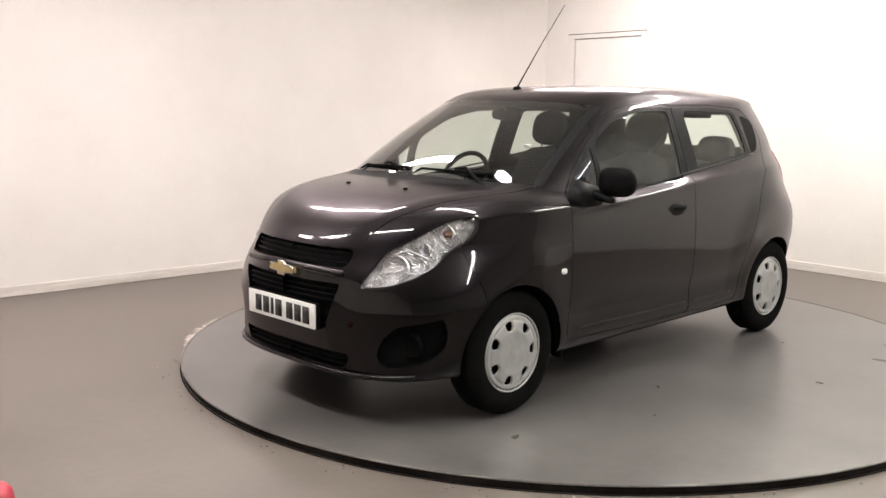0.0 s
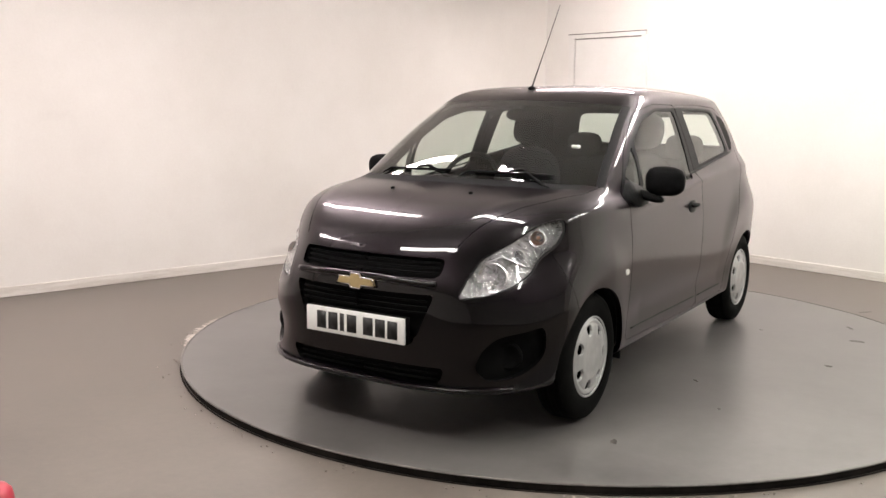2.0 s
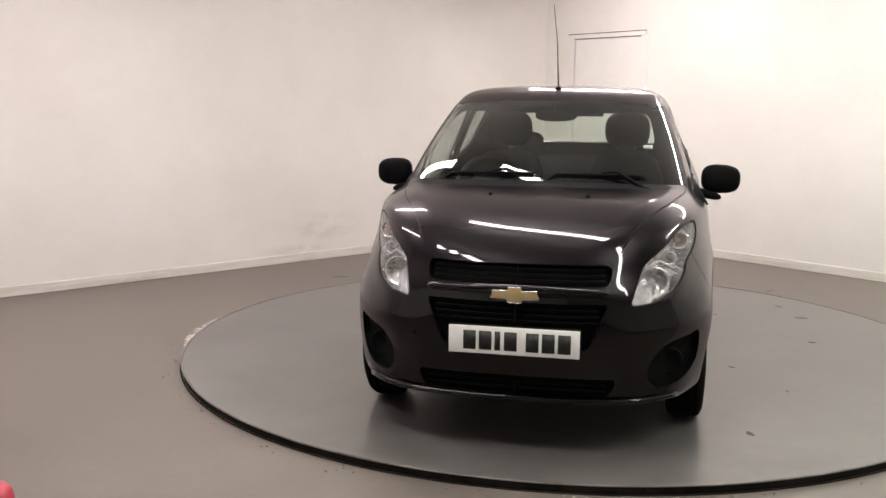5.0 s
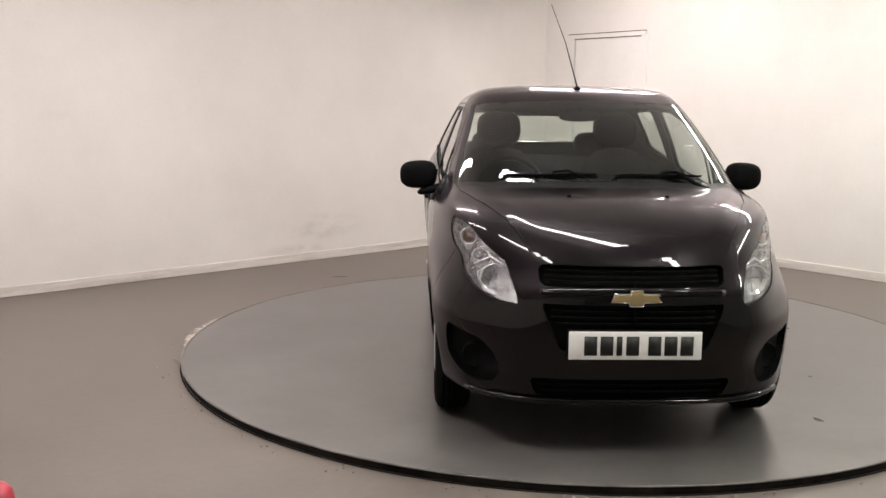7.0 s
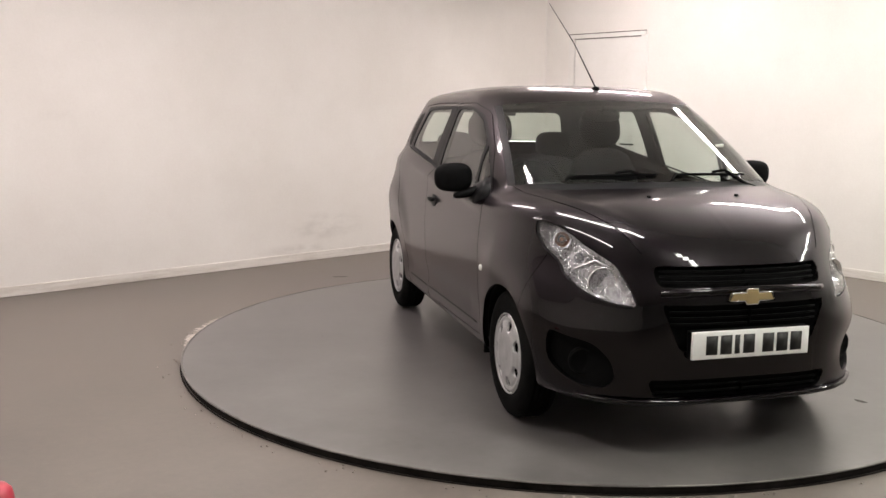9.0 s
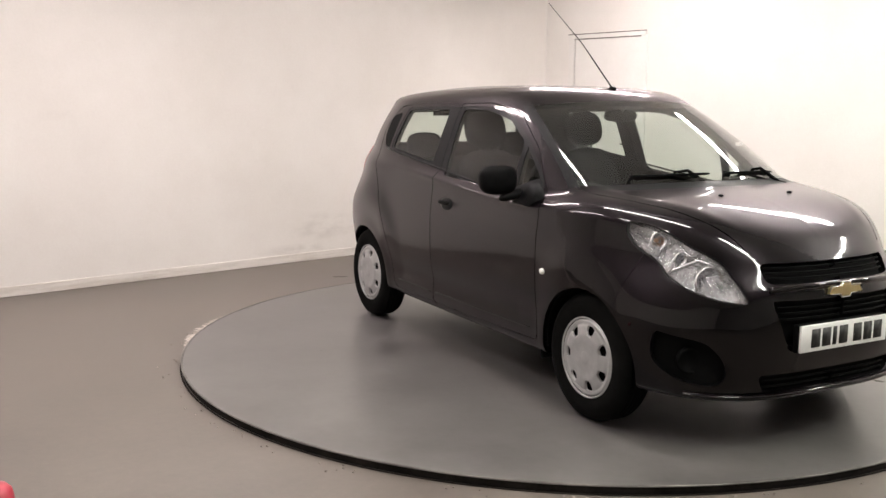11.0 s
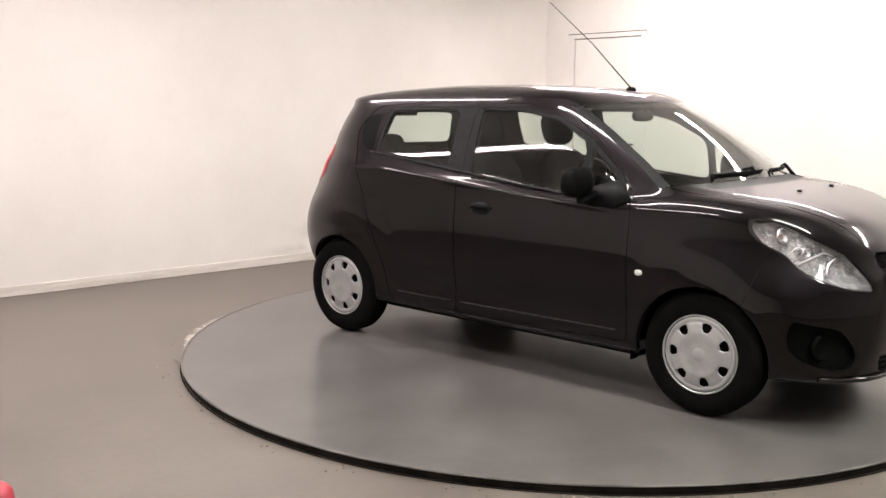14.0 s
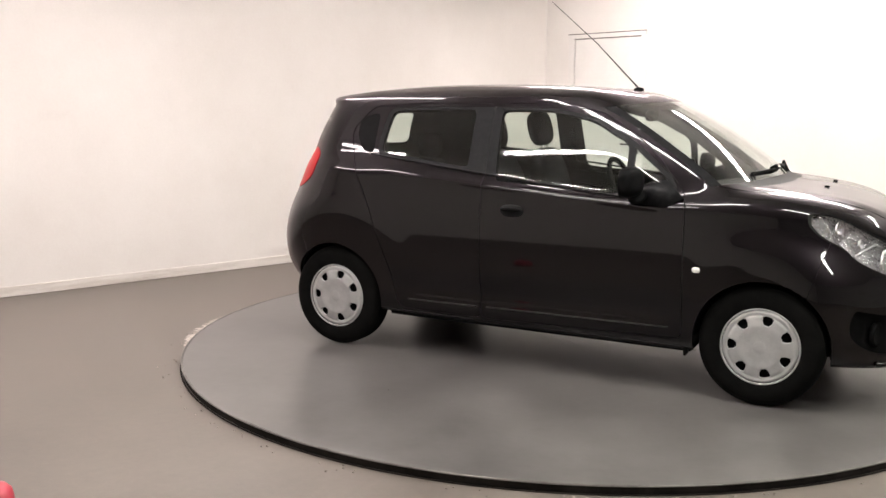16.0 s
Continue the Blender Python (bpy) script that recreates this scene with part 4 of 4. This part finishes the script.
def build_front():
    bumper = child("", "front_bumper", 1)
    for o in car.children:
        if o.name.startswith("front_bumper"):
            bumper = o
    # number plate with plain dark bars in place of its characters
    c = Vector((1.928, 0, 0.479))
    plate = part("number_plate", box(c.x - 0.012, c.x, -0.26, 0.26, c.z - 0.0555, c.z + 0.0555, 0.003), M_PLATE, bumper, "white number plate with dark bars")
    for y0 in (-0.200, -0.137, -0.074, -0.036, 0.050, 0.113, 0.176):
        wide = 0.022 if y0 == -0.074 else 0.050
        part("plate_bar", box(c.x + 0.0002, c.x + 0.0016, y0, y0 + wide, c.z - 0.038, c.z + 0.038), M_INK, plate)
    part("plate_backing", box(c.x - 0.04, c.x - 0.0125, -0.263, 0.263, c.z - 0.058, c.z + 0.058, 0.004), M_BLACK, bumper, "black plate backing")
    # badge bar with a gold cross-shaped emblem
    pts = [on_nose(y, 0.676 + 0.012 * (1 - (y / 0.36) ** 2))[0] + Vector((0.004, 0, 0)) for y in np.linspace(-0.36, 0.36, 31)]
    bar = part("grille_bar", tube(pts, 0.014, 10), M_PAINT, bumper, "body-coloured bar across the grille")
    em = bmesh.new()
    outline = [(-0.096, -0.014), (-0.030, -0.014), (-0.024, -0.027), (0.024, -0.027), (0.030, -0.014), (0.096, -0.014), (0.082, 0.014), (0.026, 0.014), (0.022, 0.027), (-0.022, 0.027), (-0.026, 0.014), (-0.082, 0.014)]
    for depth, k in ((0.012, 1.0), (0.016, 0.82)):
        top = [em.verts.new((1.905 + depth, y * (1 if k == 1 else 0.94), 0.664 + z * (1 if k == 1 else 0.78))) for y, z in outline]
        low = [em.verts.new((1.895, v.co.y, v.co.z)) for v in top]
        em.faces.new(top)
        for i in range(len(top)):
            em.faces.new((top[i - 1], top[i], low[i], low[i - 1]))
    bmesh.ops.recalc_face_normals(em, faces=em.faces)
    part("badge", em, M_GOLD, bar, "gold cross-shaped badge", smooth=False)
    rim = [(1.9165, y * 1.05, 0.664 + z * 1.14) for y, z in outline]
    part("badge_rim", tube(rim, 0.0035, 6, closed=True), M_CHROME, bar, "chrome badge edge")
    # grille slats, behind each opening's edge
    for z0, half, n, step in ((0.716, 0.345, 3, 0.020), (0.556, 0.325, 3, 0.024), (0.275, 0.365, 2, 0.026)):
        for k in range(n):
            z = z0 + k * step
            pts = [on_nose(y, z)[0] - Vector((0.016, 0, 0)) for y in np.linspace(-half, half, 17)]
            part("grille_slat", tube(pts, 0.0045, 6), M_BLACK, bumper)
    for s in (1, -1):
        c, n = on_nose(s * 0.625, 0.378)
        q = Vector((1, s * 0.35, 0)).to_track_quat("Z", "Y").to_matrix().to_4x4()
        blank = lathe([(0, 0.004), (0.040, 0.004), (0.046, 0.010), (0.054, 0.010), (0.058, 0.0), (0.058, -0.01), (0, -0.01)], 32, Matrix.Translation(c - n * 0.026) @ q)
        part("fog_blank", blank, M_BLACK, bumper, "round black blanking disc")
    # chin lip along the bumper's foot
    pts = []
    for y in np.linspace(-0.64, 0.64, 41):
        p, n = on_nose(y, 0.238 + 0.03 * abs(y) ** 3)
        pts.append(p + n * 0.008)
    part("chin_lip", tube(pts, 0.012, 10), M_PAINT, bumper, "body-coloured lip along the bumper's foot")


build_front()


def build_wipers():
    for y0, y1, spin in ((-0.47, -0.02, 0.0), (0.04, 0.49, 0.47)):
        pts = []
        for y in np.linspace(y0, y1, 14):
            k = (y - y0) / (y1 - y0)
            p, n = skin_spot(lambda X, Y, Z, L: (Y - abs(y)) ** 2 + (L - (V_BELT + 0.06 + 0.04 * k)) ** 2 + 9 * (X < 0.5))
            pts.append(Vector((p.x, y, p.z)) + Vector((n.x, 0, n.z)) * 0.008)
        blade = part("wiper", tube(pts, [0.004] + [0.007] * 12 + [0.004], 6), M_BLACK, car, "black windscreen wiper")
        arm = [pts[7] + Vector((0, 0, 0.012)), pts[9] + Vector((0.01, 0, 0.02)), Vector((1.105, spin, 1.028)), Vector((1.12, spin + 0.03, 1.015))]
        part("wiper_arm", tube(arm, [0.006, 0.008, 0.011, 0.014], 8), M_BLACK, blade)
    for y in (-0.19, 0.24):
        p, n = on_top(1.38, y)
        part("washer_jet", blob((0.012, 0.009, 0.006), p + n * 0.003, 2.4), M_BLACK, car)


build_wipers()


def build_aerial():
    p, n = on_top(0.345, 0.0, 12.2)
    base = part("aerial", blob((0.030, 0.016, 0.014), p + Vector((0, 0, 0.006)), 2.2), M_BLACK, car, "black roof aerial with a thin raked rod")
    a = p + Vector((0, 0, 0.012))
    part("rod", tube([a, a + Vector((-0.240, -0.034, 0.25)), a + Vector((-0.500, -0.085, 0.487))], [0.0042, 0.0024, 0.0016], 8), M_BLACK, base)


build_aerial()


# ---- cabin ----
def build_seat(y):
    lean = pose(-0.20, y, 0.50, 0, -14, 0)
    bm = blob((0.24, 0.235, 0.09), (0.02, y, 0.47), 3.5)
    seat = part("front_seat", bm, M_SEAT, car, "black cloth front seat")
    part("seat_back", blob((0.075, 0.225, 0.33), (0, 0, 0.32), 3.4, None), M_SEAT, seat).matrix_basis = lean
    part("headrest", blob((0.055, 0.135, 0.108), (0.0, 0, 0.775), 3.0), M_SEAT, seat).matrix_basis = lean
    for dy in (-0.05, 0.05):
        part("headrest_post", tube([(0, dy, 0.58), (0, dy, 0.72)], 0.006, 8), M_CHROME, seat).matrix_basis = lean


def build_cabin():
    build_seat(0.36)
    build_seat(-0.36)
    bench = part("rear_seat", blob((0.26, 0.60, 0.10), (-0.80, 0, 0.48), 4), M_SEAT, car, "black cloth rear bench")
    part("bench_back", blob((0.07, 0.60, 0.28), (0, 0, 0), 4), M_SEAT, bench).matrix_basis = pose(-1.10, 0, 0.78, 0, -16, 0)
    for y in (-0.36, 0.36):
        part("rear_headrest", blob((0.045, 0.125, 0.085), (-1.18, y, 1.125), 3.2), M_SEAT, bench)
    dash = bmesh.new()
    prof = [(1.06, 0.99), (0.92, 0.985), (0.74, 0.965), (0.60, 0.935), (0.55, 0.88), (0.58, 0.72), (0.66, 0.55), (1.06, 0.55)]
    a = [dash.verts.new((x, 0.655, z)) for x, z in prof]
    b = [dash.verts.new((x, -0.655, z)) for x, z in prof]
    dash.faces.new(a)
    dash.faces.new(b[::-1])
    for i in range(len(a)):
        dash.faces.new((a[i - 1], b[i - 1], b[i], a[i]))
    bmesh.ops.bevel(dash, geom=dash.edges[:], offset=0.02, segments=3, affect="EDGES")
    d = part("dashboard", dash, M_DASH, car, "dark grey plastic dashboard")
    part("instrument_hood", blob((0.09, 0.15, 0.055), (0.58, -0.36, 0.955), 2.5), M_DASH, d)
    sw = Matrix.Translation((0.40, -0.36, 0.955)) @ Matrix.Rotation(radians(64), 4, "Y")
    rim = tube([sw @ Vector((0.18 * math.cos(k), 0.18 * math.sin(k), 0)) for k in np.linspace(0, 2 * math.pi, 40, endpoint=False)], 0.014, 10, closed=True)
    wheel = part("steering_wheel", rim, M_BLACK, car, "black three-spoke steering wheel")
    hub = blob((0.065, 0.065, 0.03), (0, 0, 0), 2.6)
    bmesh.ops.transform(hub, matrix=sw @ Matrix.Translation((0, 0, 0.02)), verts=hub.verts)
    for k in (radians(90), radians(-90), 0):
        tube([sw @ Vector((0, 0, 0.01)), sw @ Vector((0.175 * math.cos(k), 0.175 * math.sin(k), 0))], 0.014, 8, bm=hub)
    part("wheel_hub", hub, M_BLACK, wheel)
    mb = blob((0.018, 0.110, 0.032), (0.425, 0, 1.345), 2.8)
    tube([(0.43, 0, 1.36), (0.47, 0, 1.415)], 0.008, 8, bm=mb)
    part("rear_view_mirror", mb, M_BLACK, car, "black interior mirror")
    for y in (-0.35, 0.35):
        part("sun_visor", box(0.24, 0.375, y - 0.15, y + 0.15, 1.385, 1.400, 0.006), M_LINING, car)
    part("parcel_shelf", box(-1.49, -1.20, -0.58, 0.58, 0.985, 1.0, 0.005), M_LINING, car)
    part("brake_light", box(-1.44, -1.41, -0.16, 0.16, 1.318, 1.345, 0.006), M_BLACK, car, "dark high-level brake light behind the rear glass")
    # small printed slip behind the glass
    c, n = skin_spot(lambda X, Y, Z, L: (Y - 0.49) ** 2 + (Z - 1.215) ** 2 + 9 * (X < 0.5))
    part("permit_slip", box(c.x - 0.010, c.x - 0.006, c.y - 0.022, c.y + 0.022, c.z - 0.012, c.z + 0.004), M_REPEATER, car, "small white slip inside the windscreen")


build_cabin()


# ---- marks on deck and floor ----
def scuff(name, x, y, z, length, width, turn, parent, seed, material):
    """A thin ragged flake lying on a level surface."""
    rng = random.Random(seed)
    bm = bmesh.new()
    n = 14
    low, top = [], []
    for i in range(n):
        a = 2 * math.pi * i / n
        k = 0.6 + 0.4 * rng.random()
        px, py = length / 2 * math.cos(a) * k, width / 2 * math.sin(a) * k
        low.append(bm.verts.new((px, py, 0)))
        top.append(bm.verts.new((px * 0.9, py * 0.9, 0.0015)))
    bm.faces.new(top)
    for i in range(n):
        bm.faces.new((low[i - 1], low[i], top[i], top[i - 1]))
    ob = part(name, bm, material, parent, smooth=False)
    ob.matrix_basis = pose(x, y, z, 0, 0, turn)
    return ob


M_GRIME = mottle(mat("dark_grime", (0.05, 0.045, 0.04), 0.7), (0.03, 0.027, 0.024), (0.09, 0.08, 0.07), 30)
M_SMEAR = mottle(mat("faint_smear", (0.09, 0.085, 0.08), 0.5), (0.055, 0.052, 0.05), (0.10, 0.095, 0.09), 30)
# dark marks and faint smears that turn with the deck
scuff("tape_scrap", 1.48, 0.955, TABLE_TOP - 0.002, 0.075, 0.035, 20, turntable, 1, M_GRIME)
scuff("tape_scrap", 0.41, 0.962, TABLE_TOP - 0.002, 0.05, 0.02, 50, turntable, 2, M_GRIME)
scuff("tape_scrap", -0.27, 1.484, TABLE_TOP - 0.002, 0.06, 0.03, 80, turntable, 3, M_GRIME)
for i, (mx, my, ml, mw) in enumerate(((-1.30, 1.42, 0.10, 0.02), (-0.95, 1.52, 0.11, 0.05), (-1.87, 1.43, 0.12, 0.015), (0.80, 1.20, 0.04, 0.02), (-0.92, 0.96, 0.04, 0.015))):
    scuff("tape_scrap", mx, my, TABLE_TOP - 0.002, ml, mw, 40 + 50 * i, turntable, 10 + i, M_SMEAR)
tagged(scuff("floor_chip", -1.84, 1.95, 0.0, 0.16, 0.03, 15, None, 4, M_GRIME), "dark scuffed chip in the painted floor by the wall", "floor mark")


def build_pale_strip():
    """A ragged arc, paler than the floor, beside the turntable."""
    rng = random.Random(11)
    bm = bmesh.new()
    rows = []
    n = 70
    for i in range(n + 1):
        k = i / n
        a = radians(164 + 27 * k)
        w = (0.012 + 0.075 * math.sin(math.pi * k) ** 0.7) * rng.uniform(0.55, 1.1)
        r0 = TABLE_R + 0.008 + rng.uniform(0, 0.006)
        rows.append([bm.verts.new((r * math.cos(a), r * math.sin(a), z)) for r, z in ((r0, 0.0), (r0 + 0.003, 0.0014), (r0 + w, 0.0014), (r0 + w + 0.004, 0.0))])
    for a, c in zip(rows, rows[1:]):
        for i in range(3):
            bm.faces.new((a[i], a[i + 1], c[i + 1], c[i]))
    bmesh.ops.recalc_face_normals(bm, faces=bm.faces)
    structure("floor_wear", bm, M_PALE_STRIP, "pale ragged strip on the floor beside the turntable")


M_PALE_STRIP = mottle(mat("pale_floor", (0.3, 0.27, 0.25), 0.8), (0.24, 0.215, 0.19), (0.55, 0.50, 0.46), 7, bump=0.2, fine=60, span=(0.45, 0.8))
build_pale_strip()


def build_red_dome():
    """A low red dome close by the camera's left, made up for an unidentified red spot."""
    e = new("floor_marker")
    e.location = (-1.984, -2.682, 0)
    tagged(e, "low red dome of made-up form on a black base", "floor marker")
    part("base", lathe([(0, 0), (0.085, 0), (0.085, 0.010), (0.078, 0.016), (0, 0.016)], 40), M_BLACK, e, "round black base")
    part("dome", lathe([(0.072, 0.016), (0.072, 0.050), (0.066, 0.075), (0.050, 0.093), (0.026, 0.101), (0, 0.103)], 40), M_RED, e)


build_red_dome()


def build_crumbs():
    """Grit swept against the turntable's foot."""
    rng = random.Random(5)
    bm = bmesh.new()
    for i in range(90):
        a = radians(rng.uniform(175, 330))
        r = TABLE_R + 0.022 + abs(rng.gauss(0, 0.05))
        size = rng.uniform(0.002, 0.006)
        m = Matrix.Translation((r * math.cos(a), r * math.sin(a), size * 0.4)) @ Euler((rng.random() * 3, rng.random() * 3, rng.random() * 3)).to_matrix().to_4x4()
        bmesh.ops.create_icosphere(bm, subdivisions=1, radius=size, matrix=m)
    tagged(part("grit", bm, M_GRIT, smooth=False), "scattered pale and dark grit beside the turntable", "grit", kind="stuff")


M_GRIT = mottle(mat("grit", (0.3, 0.27, 0.24), 0.9), (0.06, 0.05, 0.045), (0.50, 0.46, 0.42), 40)
build_crumbs()


# ---- what moves: the deck turns at an even rate and carries the car ----
def motions():
    deck, ride = [], []
    for i in range(33):
        t = 0.5 * i
        a = -128.78 + 6.783 * t
        m = Matrix.Translation((0, 0, TABLE_TOP)) @ Matrix.Rotation(radians(a), 4, "Z") @ Matrix.Translation((0.082, -0.016, 0))
        ride.append((t, m))
        deck.append((t, pose(0, 0, 0, 0, 0, a)))
    walk(turntable, deck)
    walk(car, ride)


motions()
